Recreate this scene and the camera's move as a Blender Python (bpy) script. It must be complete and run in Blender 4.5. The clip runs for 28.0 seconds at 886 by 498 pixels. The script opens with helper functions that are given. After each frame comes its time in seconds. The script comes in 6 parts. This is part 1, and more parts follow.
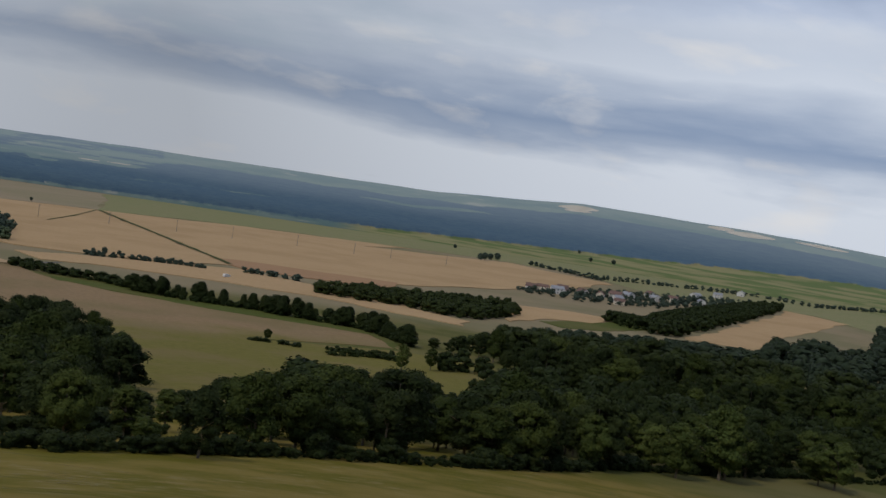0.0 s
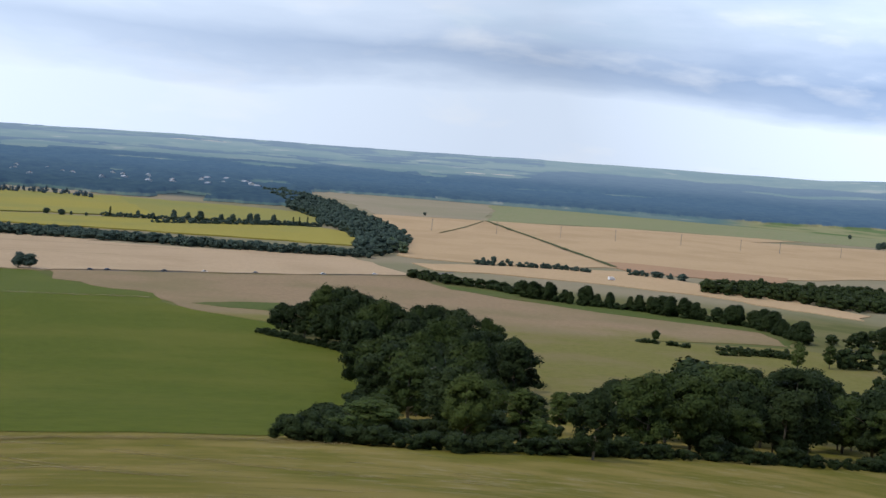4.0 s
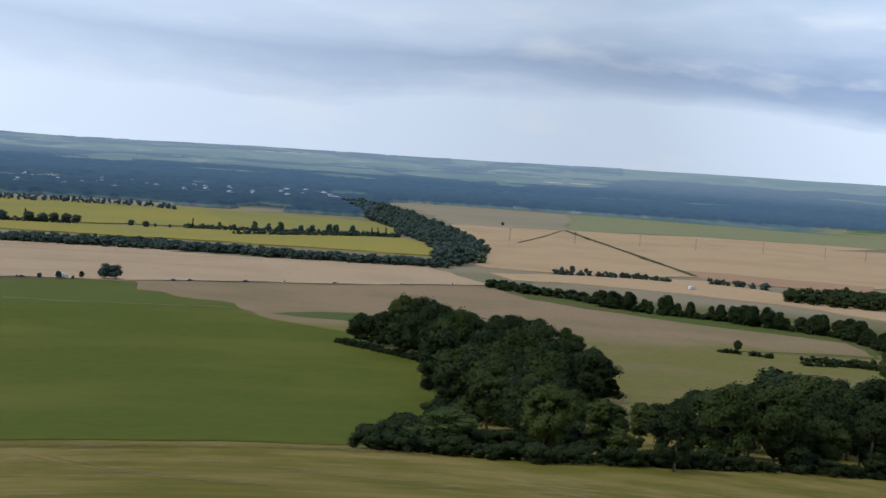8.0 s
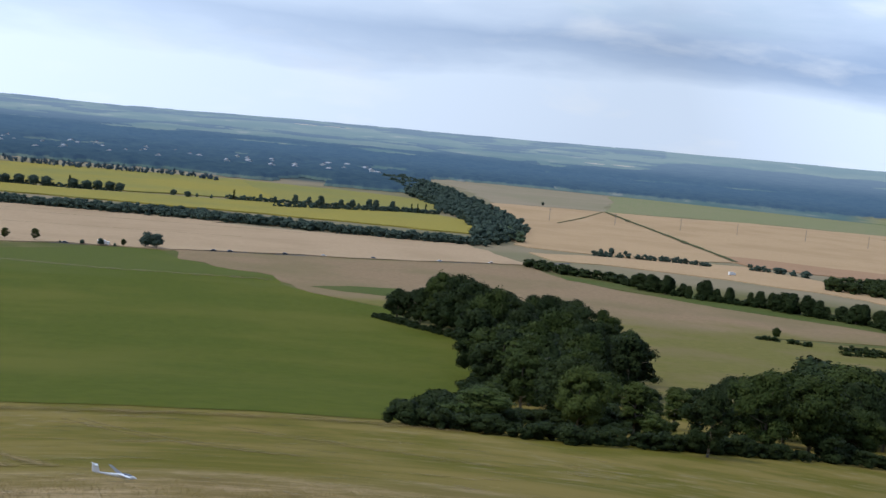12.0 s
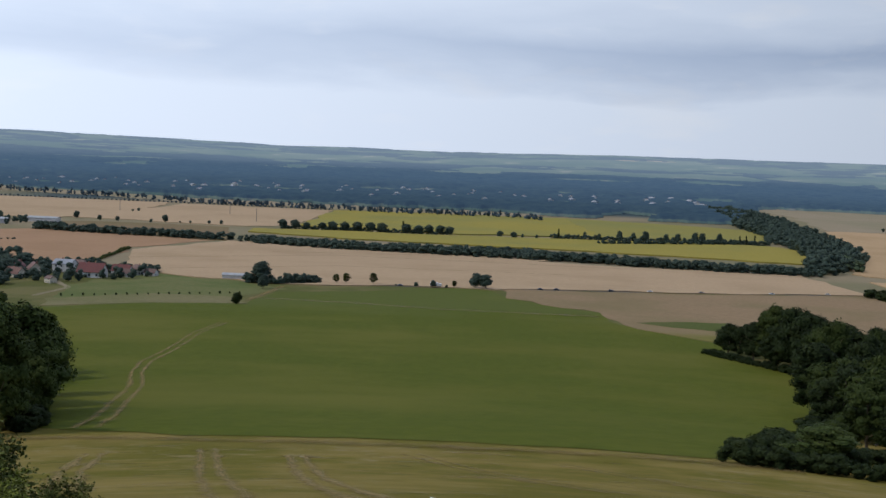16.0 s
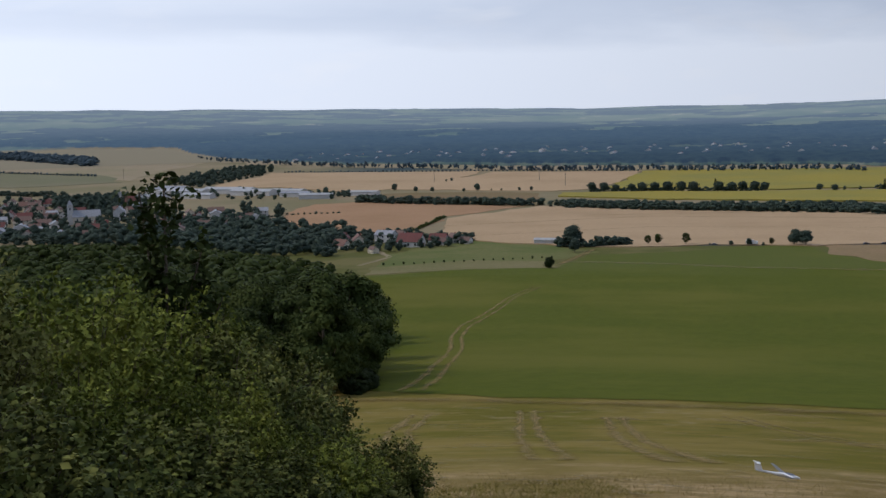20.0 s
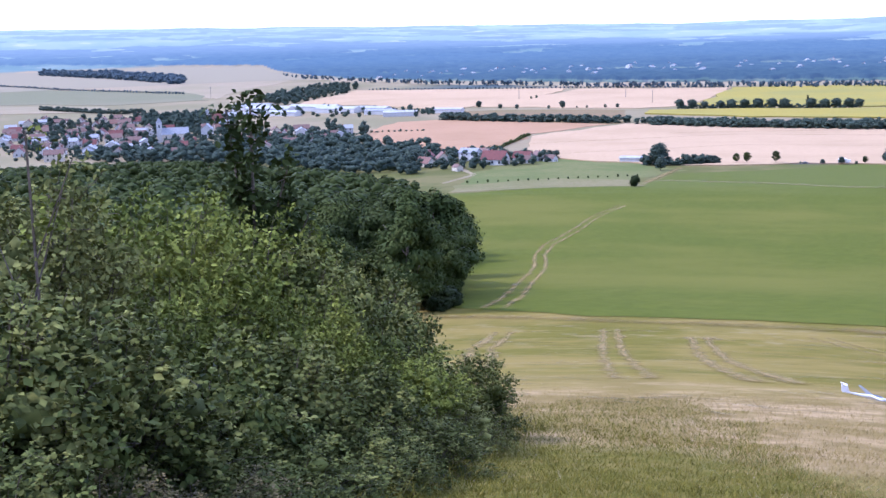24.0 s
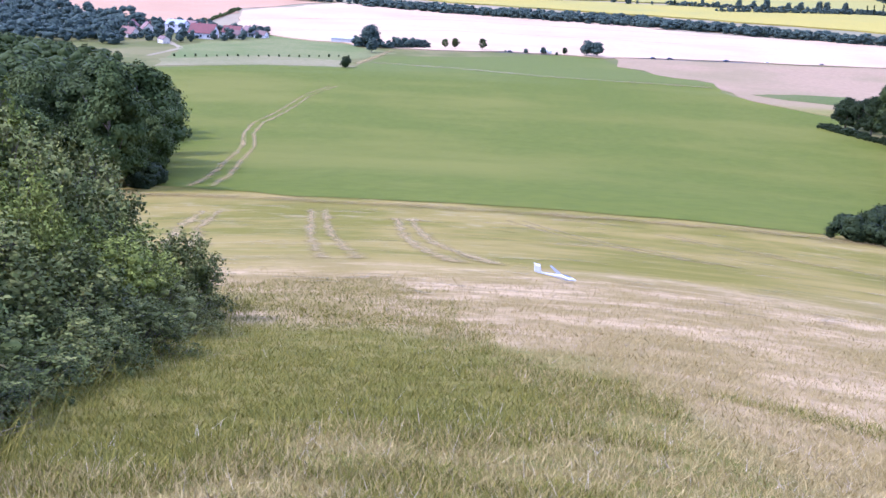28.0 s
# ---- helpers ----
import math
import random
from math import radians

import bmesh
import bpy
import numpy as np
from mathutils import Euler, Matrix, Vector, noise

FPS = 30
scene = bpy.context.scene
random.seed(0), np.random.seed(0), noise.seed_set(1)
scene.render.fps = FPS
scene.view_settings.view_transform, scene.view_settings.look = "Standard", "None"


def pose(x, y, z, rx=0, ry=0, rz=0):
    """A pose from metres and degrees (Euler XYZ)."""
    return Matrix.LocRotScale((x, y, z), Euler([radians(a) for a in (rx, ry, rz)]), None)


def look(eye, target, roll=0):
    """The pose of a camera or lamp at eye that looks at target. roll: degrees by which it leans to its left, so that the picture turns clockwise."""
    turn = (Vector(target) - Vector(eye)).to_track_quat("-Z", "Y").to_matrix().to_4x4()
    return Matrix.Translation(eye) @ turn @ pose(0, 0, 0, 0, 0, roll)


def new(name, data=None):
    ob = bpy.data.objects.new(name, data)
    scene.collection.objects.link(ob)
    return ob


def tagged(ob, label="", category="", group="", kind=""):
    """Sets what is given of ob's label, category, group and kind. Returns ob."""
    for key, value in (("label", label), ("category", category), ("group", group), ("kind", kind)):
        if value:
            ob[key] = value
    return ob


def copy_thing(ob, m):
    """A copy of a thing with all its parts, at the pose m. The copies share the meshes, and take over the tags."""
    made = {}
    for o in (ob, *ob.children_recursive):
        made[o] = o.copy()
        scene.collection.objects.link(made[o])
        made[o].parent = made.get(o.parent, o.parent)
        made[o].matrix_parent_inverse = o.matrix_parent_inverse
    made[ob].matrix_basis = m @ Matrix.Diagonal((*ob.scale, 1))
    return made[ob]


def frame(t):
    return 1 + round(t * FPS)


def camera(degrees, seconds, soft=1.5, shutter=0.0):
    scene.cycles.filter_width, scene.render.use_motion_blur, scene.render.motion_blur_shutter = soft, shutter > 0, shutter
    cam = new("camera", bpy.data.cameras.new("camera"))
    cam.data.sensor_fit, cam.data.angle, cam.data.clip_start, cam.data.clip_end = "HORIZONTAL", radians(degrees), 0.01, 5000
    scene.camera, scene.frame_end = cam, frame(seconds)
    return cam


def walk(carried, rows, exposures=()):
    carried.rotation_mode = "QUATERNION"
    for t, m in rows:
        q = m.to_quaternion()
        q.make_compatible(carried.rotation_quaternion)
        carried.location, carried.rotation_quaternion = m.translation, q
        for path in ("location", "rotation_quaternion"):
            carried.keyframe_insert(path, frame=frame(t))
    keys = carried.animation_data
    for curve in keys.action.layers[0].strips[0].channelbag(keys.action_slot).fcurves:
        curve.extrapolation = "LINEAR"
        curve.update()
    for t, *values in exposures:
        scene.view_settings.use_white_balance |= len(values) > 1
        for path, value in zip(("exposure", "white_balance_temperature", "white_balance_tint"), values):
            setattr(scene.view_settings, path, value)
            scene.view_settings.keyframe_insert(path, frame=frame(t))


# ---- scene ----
# ---- camera and its way: a hand-held turn on the spot, eye 1.6 m over the hilltop grass ----
cam = camera(40.94, 28.0, soft=1.5, shutter=0.0)
EYE = 1.6
# seconds, heading (degrees clockwise from +y), pitch, roll
TURNS = [
    (0, 44.72, -2.66, 8.81), (0.5, 42.33, -3.72, 7.98), (1, 38.96, -3.48, 6.99), (1.5, 36.06, -4.60, 7.05), (2, 34.62, -4.76, 7.40),
    (2.5, 32.46, -5.03, 6.89), (3, 30.53, -5.08, 5.36), (3.5, 27.13, -4.47, 5.40), (5.5, 26.03, -5.55, 3.90), (6, 25.28, -6.03, 3.83),
    (6.5, 24.55, -5.81, 3.81), (7, 23.85, -3.86, 3.83), (7.5, 23.25, -4.48, 3.90), (8, 22.65, -4.54, 4.09), (8.5, 22.41, -5.29, 4.33),
    (9, 21.96, -5.52, 4.78), (9.5, 22.28, -5.58, 5.03), (10, 21.81, -6.41, 4.98), (10.5, 22.30, -5.25, 5.77), (11, 22.24, -5.48, 5.49),
    (11.5, 21.67, -5.84, 5.52), (13.5, 17.85, -5.37, 5.43), (14, 16.27, -5.77, 5.03), (14.5, 13.38, -7.13, 4.03), (15, 11.57, -5.58, 4.02),
    (15.5, 9.01, -4.39, 2.77), (16, 5.11, -5.05, 2.22), (16.5, 2.42, -8.17, 1.75), (17, -0.00, -8.25, 1.09), (17.5, -2.96, -8.57, 0.44),
    (18, -4.54, -6.95, 0.44), (18.5, -5.38, -4.83, 0.09), (19, -6.96, -5.17, -0.98), (19.5, -8.93, -5.76, -1.86), (20, -9.87, -6.93, -1.52),
    (20.5, -10.57, -7.21, -1.41), (21, -12.13, -9.18, -1.19), (21.5, -11.52, -8.31, -1.03), (23.5, -12.87, -10.38, -1.47), (24, -14.08, -10.77, -1.88),
    (24.5, -14.38, -11.15, -1.92), (25, -14.48, -9.51, -1.63), (25.5, -12.84, -9.27, -1.80), (26, -6.78, -7.66, -1.05), (26.5, -2.51, -9.30, 0.28),
    (27, -4.17, -11.96, 0.70), (27.5, -3.22, -14.51, 1.87), (28, 0.35, -16.46, 2.66),
]
# seconds, stops, white balance, tint
EXPOSURE = [(0, -0.85, 6500, 11), (1, -0.30, 6250, 10), (2, -0.05, 5960, 10), (3, 0.00, 5920, 10), (6, 0.00, 5920, 10), (8, -0.25, 5820, 9), (9, -0.08, 5770, 10), (10, 0.00, 5770, 9), (11, -0.05, 5720, 9), (14, -0.03, 5720, 9), (15, 0.08, 5630, 10),
            (16, -0.38, 6060, 11), (17, 0.12, 6110, 11), (18, 0.15, 5640, 12), (19, -0.52, 6060, 13), (20, -0.48, 6250, 13), (21, 0.13, 6010, 14), (24, 1.20, 5110, 30), (25, 1.28, 4968, 31), (26, 0.35, 5130, 28), (27, 0.66, 5454, 24), (28, 1.65, 4880, 37)]
walk(cam, [(t, pose(0, 0, EYE, 90 + p, 0, -h) @ pose(0, 0, 0, 0, 0, r)) for t, h, p, r in TURNS], exposures=EXPOSURE)

# ---- world: broken cloud over a summer sky, and a veiled sun from the west ----
SUN_AZ, SUN_EL = -100.0, 48.0
world = bpy.data.worlds.new("sky")
scene.world = world
world.use_nodes = True
W = world.node_tree.nodes
WL = world.node_tree.links
W.clear()


def wnode(kind, **kw):
    n = W.new(kind)
    for k, v in kw.items():
        if k == "inputs":
            for i, val in v.items():
                n.inputs[i].default_value = val
    return n


def wmath(op, a, b):
    n = W.new("ShaderNodeMath")
    n.operation = op
    n.inputs[2].default_value = 1.0
    for i, v in enumerate((a, b)):
        if isinstance(v, (int, float)):
            n.inputs[i].default_value = v
        else:
            WL.new(v, n.inputs[i])
    return n.outputs[0]


def wramp(fac, stops):
    n = W.new("ShaderNodeValToRGB")
    el = n.color_ramp.elements
    el[0].position, el[0].color = stops[0][0], (*stops[0][1], 1)
    el[1].position, el[1].color = stops[-1][0], (*stops[-1][1], 1)
    for p, c in stops[1:-1]:
        e = el.new(p)
        e.color = (*c, 1)
    WL.new(fac, n.inputs[0])
    return n.outputs[0]


sky = W.new("ShaderNodeTexSky")
sky.sky_type = "NISHITA"
sky.sun_disc = False
sky.sun_elevation, sky.sun_rotation = radians(SUN_EL), radians(SUN_AZ)
bg_sky = wnode("ShaderNodeBackground", inputs={1: 0.12})
WL.new(sky.outputs[0], bg_sky.inputs[0])
coord = W.new("ShaderNodeTexCoord")
sep = W.new("ShaderNodeSeparateXYZ")
WL.new(coord.outputs["Generated"], sep.inputs[0])
up = wmath("ADD", wmath("MAXIMUM", sep.outputs[2], 0.0), 0.17)
flat = W.new("ShaderNodeCombineXYZ")
WL.new(wmath("DIVIDE", sep.outputs[0], up), flat.inputs[0])
WL.new(wmath("DIVIDE", sep.outputs[1], up), flat.inputs[1])
big = wnode("ShaderNodeTexNoise", inputs={"Scale": 0.55, "Detail": 6.0, "Roughness": 0.5, "Distortion": 0.3})
WL.new(flat.outputs[0], big.inputs["Vector"])
small = wnode("ShaderNodeTexNoise", inputs={"Scale": 2.6, "Detail": 7.0, "Roughness": 0.55})
WL.new(flat.outputs[0], small.inputs["Vector"])
dens = wmath("ADD", wmath("MULTIPLY", big.outputs[0], 0.8), wmath("MULTIPLY", small.outputs[0], 0.2))
cloud = wramp(dens, [(0.38, (1.04, 1.04, 1.04)), (0.435, (0.76, 0.83, 0.95)), (0.485, (0.46, 0.57, 0.80)), (0.54, (0.26, 0.36, 0.58))])
# long level cloud banks low over the plain, darker towards the east
azim = wmath("MULTIPLY", wmath("ARCTAN2", sep.outputs[0], sep.outputs[1]), 57.3)
elev = wmath("MULTIPLY", wmath("ARCSINE", sep.outputs[2], 0.0), 57.3)


def bank(kx, ky, shift, detail):
    v = W.new("ShaderNodeCombineXYZ")
    WL.new(wmath("MULTIPLY", azim, kx), v.inputs[0])
    WL.new(wmath("MULTIPLY", elev, ky), v.inputs[1])
    v.inputs[2].default_value = shift
    t = wnode("ShaderNodeTexNoise", inputs={"Scale": 1.0, "Detail": detail, "Roughness": 0.52, "Distortion": 0.25})
    WL.new(v.outputs[0], t.inputs["Vector"])
    return t.outputs[0]


broad_bank, fine_bank = bank(0.045, 0.26, 3.7, 7.0), bank(0.17, 0.50, 8.1, 8.0)
level = wmath("ADD", wmath("ADD", elev, wmath("MULTIPLY", wmath("SUBTRACT", broad_bank, 0.5), 5.0)), wmath("MULTIPLY", wmath("SUBTRACT", fine_bank, 0.5), 1.6))
dark_bank = wramp(wmath("DIVIDE", level, 14.0), [(0.17, (0, 0, 0)), (0.27, (0.8, 0.8, 0.8)), (0.33, (1, 1, 1)), (0.41, (0.55, 0.55, 0.55)), (0.50, (0.16, 0.16, 0.16)), (0.68, (0.34, 0.34, 0.34)), (0.85, (0.2, 0.2, 0.2))])
eastward = wramp(wmath("DIVIDE", wmath("ADD", azim, 40.0), 120.0), [(0.10, (0.24, 0.24, 0.24)), (0.30, (0.36, 0.36, 0.36)), (0.50, (0.62, 0.62, 0.62)), (0.72, (0.95, 0.95, 0.95))])
shade = W.new("ShaderNodeMixRGB")
WL.new(wmath("MULTIPLY", dark_bank, eastward), shade.inputs[0])
shade.inputs[1].default_value, shade.inputs[2].default_value = (0.80, 0.87, 0.97, 1), (0.29, 0.39, 0.57, 1)
puff = W.new("ShaderNodeMixRGB")
WL.new(wmath("MULTIPLY", wramp(fine_bank, [(0.54, (0, 0, 0)), (0.74, (0.5, 0.5, 0.5))]), eastward), puff.inputs[0])
WL.new(shade.outputs[0], puff.inputs[1])
puff.inputs[2].default_value = (1.02, 0.98, 0.92, 1)
low = wramp(sep.outputs[2], [(0.15, (1, 1, 1)), (0.24, (0, 0, 0))])
mixc = W.new("ShaderNodeMixRGB")
WL.new(low, mixc.inputs[0])
WL.new(cloud, mixc.inputs[1])
WL.new(puff.outputs[0], mixc.inputs[2])
bg_cloud = wnode("ShaderNodeBackground", inputs={1: 1.0})
WL.new(mixc.outputs[0], bg_cloud.inputs[0])
# the cloud is brighter towards the hidden sun
glow = W.new("ShaderNodeVectorMath")
glow.operation = "DOT_PRODUCT"
WL.new(coord.outputs["Generated"], glow.inputs[0])
glow.inputs[1].default_value = (-0.94, 0.26, 0.35)
thin = W.new("ShaderNodeVectorMath")
thin.operation = "DOT_PRODUCT"
WL.new(coord.outputs["Generated"], thin.inputs[0])
thin.inputs[1].default_value = (0.87, 0.44, 0.22)
gap_ = wramp(thin.outputs["Value"], [(0.84, (0, 0, 0)), (0.96, (0.42, 0.42, 0.42)), (0.998, (0.62, 0.62, 0.62))])
WL.new(wmath("ADD", wmath("MAXIMUM", wmath("MULTIPLY_ADD", glow.outputs["Value"], 0.66), 0.86), gap_), bg_cloud.inputs[1])
cover = wramp(dens, [(0.30, (0.55, 0.55, 0.55)), (0.40, (0.97, 0.97, 0.97))])
mixs = W.new("ShaderNodeMixShader")
WL.new(cover, mixs.inputs[0])
WL.new(bg_sky.outputs[0], mixs.inputs[1])
WL.new(bg_cloud.outputs[0], mixs.inputs[2])
wout = W.new("ShaderNodeOutputWorld")
WL.new(mixs.outputs[0], wout.inputs[0])

sun = new("sun", bpy.data.lights.new("sun", "SUN"))
sun.data.energy, sun.data.angle, sun.data.color = 2.1, radians(6), (1.0, 0.90, 0.74)
sun_dir = Vector((math.sin(radians(SUN_AZ)) * math.cos(radians(SUN_EL)), math.cos(radians(SUN_AZ)) * math.cos(radians(SUN_EL)), math.sin(radians(SUN_EL))))
sun.matrix_world = look(sun_dir * 100, (0, 0, 0))


# ---- materials ----
class Nodes:
    """A principled material with small helpers for its node tree."""

    def __init__(self, name, rough=0.9, metal=0.0, spec=0.3):
        self.mat = bpy.data.materials.new(name)
        self.mat.use_nodes = True
        self.t = self.mat.node_tree
        self.b = self.t.nodes["Principled BSDF"]
        self.b.inputs["Roughness"].default_value = rough
        self.b.inputs["Metallic"].default_value = metal
        self.b.inputs["Specular IOR Level"].default_value = spec
        self.co = self.t.nodes.new("ShaderNodeTexCoord").outputs["Object"]

    def put(self, v, sock):
        if isinstance(v, (int, float)):
            sock.default_value = v
        elif isinstance(v, tuple):
            sock.default_value = (*v, 1) if len(v) == 3 else v
        else:
            self.t.links.new(v, sock)

    def noise(self, scale, detail=4.0, rough=0.55, stretch=None, turn=0.0):
        co = self.co
        if stretch:
            m = self.t.nodes.new("ShaderNodeMapping")
            m.inputs["Scale"].default_value = stretch
            m.inputs["Rotation"].default_value = (0, 0, radians(turn))
            self.t.links.new(co, m.inputs[0])
            co = m.outputs[0]
        n = self.t.nodes.new("ShaderNodeTexNoise")
        n.inputs["Scale"].default_value, n.inputs["Detail"].default_value, n.inputs["Roughness"].default_value = scale, detail, rough
        self.t.links.new(co, n.inputs["Vector"])
        return n.outputs[0]

    def span(self, v, lo, hi):
        n = self.t.nodes.new("ShaderNodeMapRange")
        n.interpolation_type = "SMOOTHSTEP"
        self.put(v, n.inputs[0])
        n.inputs[1].default_value, n.inputs[2].default_value = lo, hi
        return n.outputs[0]

    def mix(self, f, a, b):
        n = self.t.nodes.new("ShaderNodeMixRGB")
        for v, s in zip((f, a, b), n.inputs):
            self.put(v, s)
        return n.outputs[0]

    def math(self, op, a, b=0.0):
        n = self.t.nodes.new("ShaderNodeMath")
        n.operation = op
        self.put(a, n.inputs[0])
        self.put(b, n.inputs[1])
        return n.outputs[0]

    def random(self):
        return self.t.nodes.new("ShaderNodeObjectInfo").outputs["Random"]

    def island(self):
        return self.t.nodes.new("ShaderNodeNewGeometry").outputs["Random Per Island"]

    def done(self, colour, bump=None, strength=0.4, distance=0.05):
        self.put(colour, self.b.inputs["Base Color"])
        if bump is not None:
            n = self.t.nodes.new("ShaderNodeBump")
            n.inputs["Strength"].default_value, n.inputs["Distance"].default_value = strength, distance
            self.put(bump, n.inputs["Height"])
            self.t.links.new(n.outputs[0], self.b.inputs["Normal"])
        return self.mat


def crop(name, a, b, patch, row=0.0, turn=0.0, patch_scale=0.012):
    """A field surface: two tones at a fine grain, broad patches, and drill or mowing lines."""
    n = Nodes(name, 0.95, spec=0.06)
    c = n.mix(n.span(n.noise(0.35, 6), 0.35, 0.65), a, b)
    c = n.mix(n.math("MULTIPLY", n.span(n.noise(patch_scale, 5, 0.6), 0.42, 0.68), 0.75), c, patch)
    if row:
        lines = n.noise(1.0, 3, 0.5, stretch=(0.004, 0.16, 0.05), turn=turn)
        c = n.mix(n.math("MULTIPLY", n.span(lines, 0.5, 0.7), row), c, b)
    return n.done(c, n.noise(1.2, 5), 0.5, 0.3)


def plain(name, a, b, scale=3.0, rough=0.7, metal=0.0, spec=0.4, vary=0.0):
    """A small thing's surface with a little grain."""
    n = Nodes(name, rough, metal, spec)
    c = n.mix(n.span(n.noise(scale, 5), 0.35, 0.65), a, b)
    if vary:
        c = n.mix(n.math("MULTIPLY", n.random(), vary), c, tuple(v * 0.45 for v in a))
    return n.done(c, n.noise(scale * 4, 4), 0.15, 0.01)


def foliage(name, dark, mid, light, rough=0.6, grain=0.5, spec=0.08, cast=0.0):
    """Leaves: every leaf its own tone, every tree its own cast."""
    n = Nodes(name, rough if spec > 0.1 else max(rough, 0.7), spec=spec)
    c = n.mix(n.island(), dark, mid)
    c = n.mix(n.math("MULTIPLY", n.span(n.noise(grain, 3), 0.46, 0.70), 0.8), c, light)
    c = n.mix(n.math("MULTIPLY", n.random(), 0.4), c, tuple(v * 0.6 for v in mid))
    if cast:
        c = n.mix(n.math("MULTIPLY", n.span(n.random(), 0.55, 1.0), cast), c, tuple(v * 1.45 for v in light))
    m = n.done(c)
    n.b.inputs["Transmission Weight"].default_value = 0.0
    n.b.inputs["Subsurface Weight"].default_value = 0.0
    return m


MAT = {}
# where the weedy crop runs out into the stubble: direction and distance
EDGE_N, EDGE_C = (0.198, 0.980), 603.9
MAT["bark"] = plain("bark", (0.10, 0.075, 0.05), (0.17, 0.14, 0.10), 6.0, 0.9)
MAT["leaf_oak"] = foliage("leaf_oak", (0.027, 0.040, 0.009), (0.038, 0.053, 0.011), (0.054, 0.068, 0.015), cast=0.6)
MAT["leaf_dark"] = foliage("leaf_dark", (0.018, 0.028, 0.009), (0.024, 0.036, 0.010), (0.034, 0.044, 0.012), cast=0.3)
MAT["leaf_light"] = foliage("leaf_light", (0.044, 0.064, 0.016), (0.063, 0.085, 0.020), (0.085, 0.103, 0.025), cast=0.6)
# trees on the plain: leaf colour lifted and blued to stand for haze
MAT["leaf_far_hazed"] = foliage("leaf_far_hazed", (0.046, 0.068, 0.052), (0.058, 0.082, 0.060), (0.070, 0.092, 0.064))
# trees farthest out: distance haze put into the leaf colour as pale blue
MAT["leaf_haze"] = foliage("leaf_haze_blue", (0.068, 0.098, 0.118), (0.074, 0.106, 0.124), (0.080, 0.112, 0.126))
MAT["leaf_bush"] = foliage("leaf_bush", (0.045, 0.058, 0.010), (0.185, 0.215, 0.036), (0.315, 0.330, 0.064), 0.5, 0.9, 0.05)
MAT["leaf_rose"] = foliage("leaf_rose", (0.048, 0.055, 0.016), (0.195, 0.203, 0.054), (0.320, 0.310, 0.090), 0.5, 0.9, 0.05)
MAT["leaf_bramble"] = foliage("leaf_bramble", (0.020, 0.028, 0.009), (0.112, 0.130, 0.030), (0.260, 0.258, 0.070), 0.45, 1.4, 0.05)
MAT["leaf_dogwood"] = foliage("leaf_dogwood", (0.030, 0.044, 0.014), (0.110, 0.138, 0.032), (0.240, 0.250, 0.060), 0.42, 2.2, 0.05)
MAT["leaf_weed"] = foliage("leaf_weed", (0.060, 0.055, 0.018), (0.150, 0.125, 0.045), (0.270, 0.205, 0.100), 0.6, 2.0)
MAT["dead_wood"] = plain("dead_wood", (0.240, 0.200, 0.155), (0.150, 0.118, 0.085), 14.0, 0.9)
# a little paler and bluer than leaf_dark, haze painted on the far wood
MAT["leaf_valley_hazed"] = foliage("leaf_valley_hazed", (0.023, 0.036, 0.020), (0.030, 0.044, 0.024), (0.039, 0.052, 0.027))
MAT["leaf_willow"] = foliage("leaf_willow", (0.060, 0.085, 0.045), (0.085, 0.115, 0.062), (0.110, 0.140, 0.075))
MAT["twig"] = plain("twig", (0.075, 0.058, 0.042), (0.130, 0.100, 0.072), 20.0, 0.9)
n = Nodes("green_meadow", 0.95, spec=0.06)
c = n.mix(n.span(n.noise(0.35, 6), 0.35, 0.65), (0.069, 0.083, 0.006), (0.085, 0.098, 0.008))
c = n.mix(n.math("MULTIPLY", n.span(n.noise(0.007, 5, 0.6), 0.42, 0.66), 0.9), c, (0.118, 0.114, 0.016))
top = n.t.nodes.new("ShaderNodeSeparateXYZ")
n.t.links.new(n.co, top.inputs[0])
worn = n.math("ADD", top.outputs[1], n.math("MULTIPLY", n.math("SUBTRACT", n.noise(0.012, 6, 0.65, stretch=(0.6, 1.6, 1)), 0.5), 420.0))
c = n.mix(n.math("MULTIPLY", n.span(worn, 610.0, 730.0), 0.5), c, (0.098, 0.112, 0.030))
MAT["green"] = n.done(c, n.noise(1.2, 5), 0.5, 0.3)
MAT["dry"] = crop("dry_grass", (0.160, 0.142, 0.062), (0.195, 0.165, 0.080), (0.125, 0.125, 0.045))
MAT["paddock"] = crop("paddock_grass", (0.119, 0.128, 0.041), (0.146, 0.143, 0.053), (0.086, 0.113, 0.029), 0, 0, 0.02)
MAT["wheat"] = crop("ripe_wheat", (0.375, 0.262, 0.150), (0.425, 0.300, 0.178), (0.335, 0.232, 0.130), 0.5, 12)
MAT["wheat_gold"] = crop("golden_wheat", (0.395, 0.265, 0.138), (0.440, 0.300, 0.162), (0.350, 0.232, 0.118), 0.4, 20)
MAT["rust"] = crop("rusty_stubble", (0.320, 0.192, 0.105), (0.350, 0.214, 0.120), (0.285, 0.172, 0.092), 0.3, -10)
MAT["stubble"] = crop("brown_stubble", (0.180, 0.128, 0.066), (0.206, 0.146, 0.077), (0.145, 0.125, 0.048), 0.3, 20, 0.007)
MAT["fresh"] = crop("fresh_grass", (0.070, 0.088, 0.018), (0.086, 0.100, 0.024), (0.125, 0.112, 0.040), 0, 0, 0.012)
n = Nodes("crop_and_stubble", 0.95, spec=0.06)
brown = n.mix(n.span(n.noise(0.35, 6), 0.35, 0.65), (0.230, 0.156, 0.084), (0.270, 0.186, 0.102))
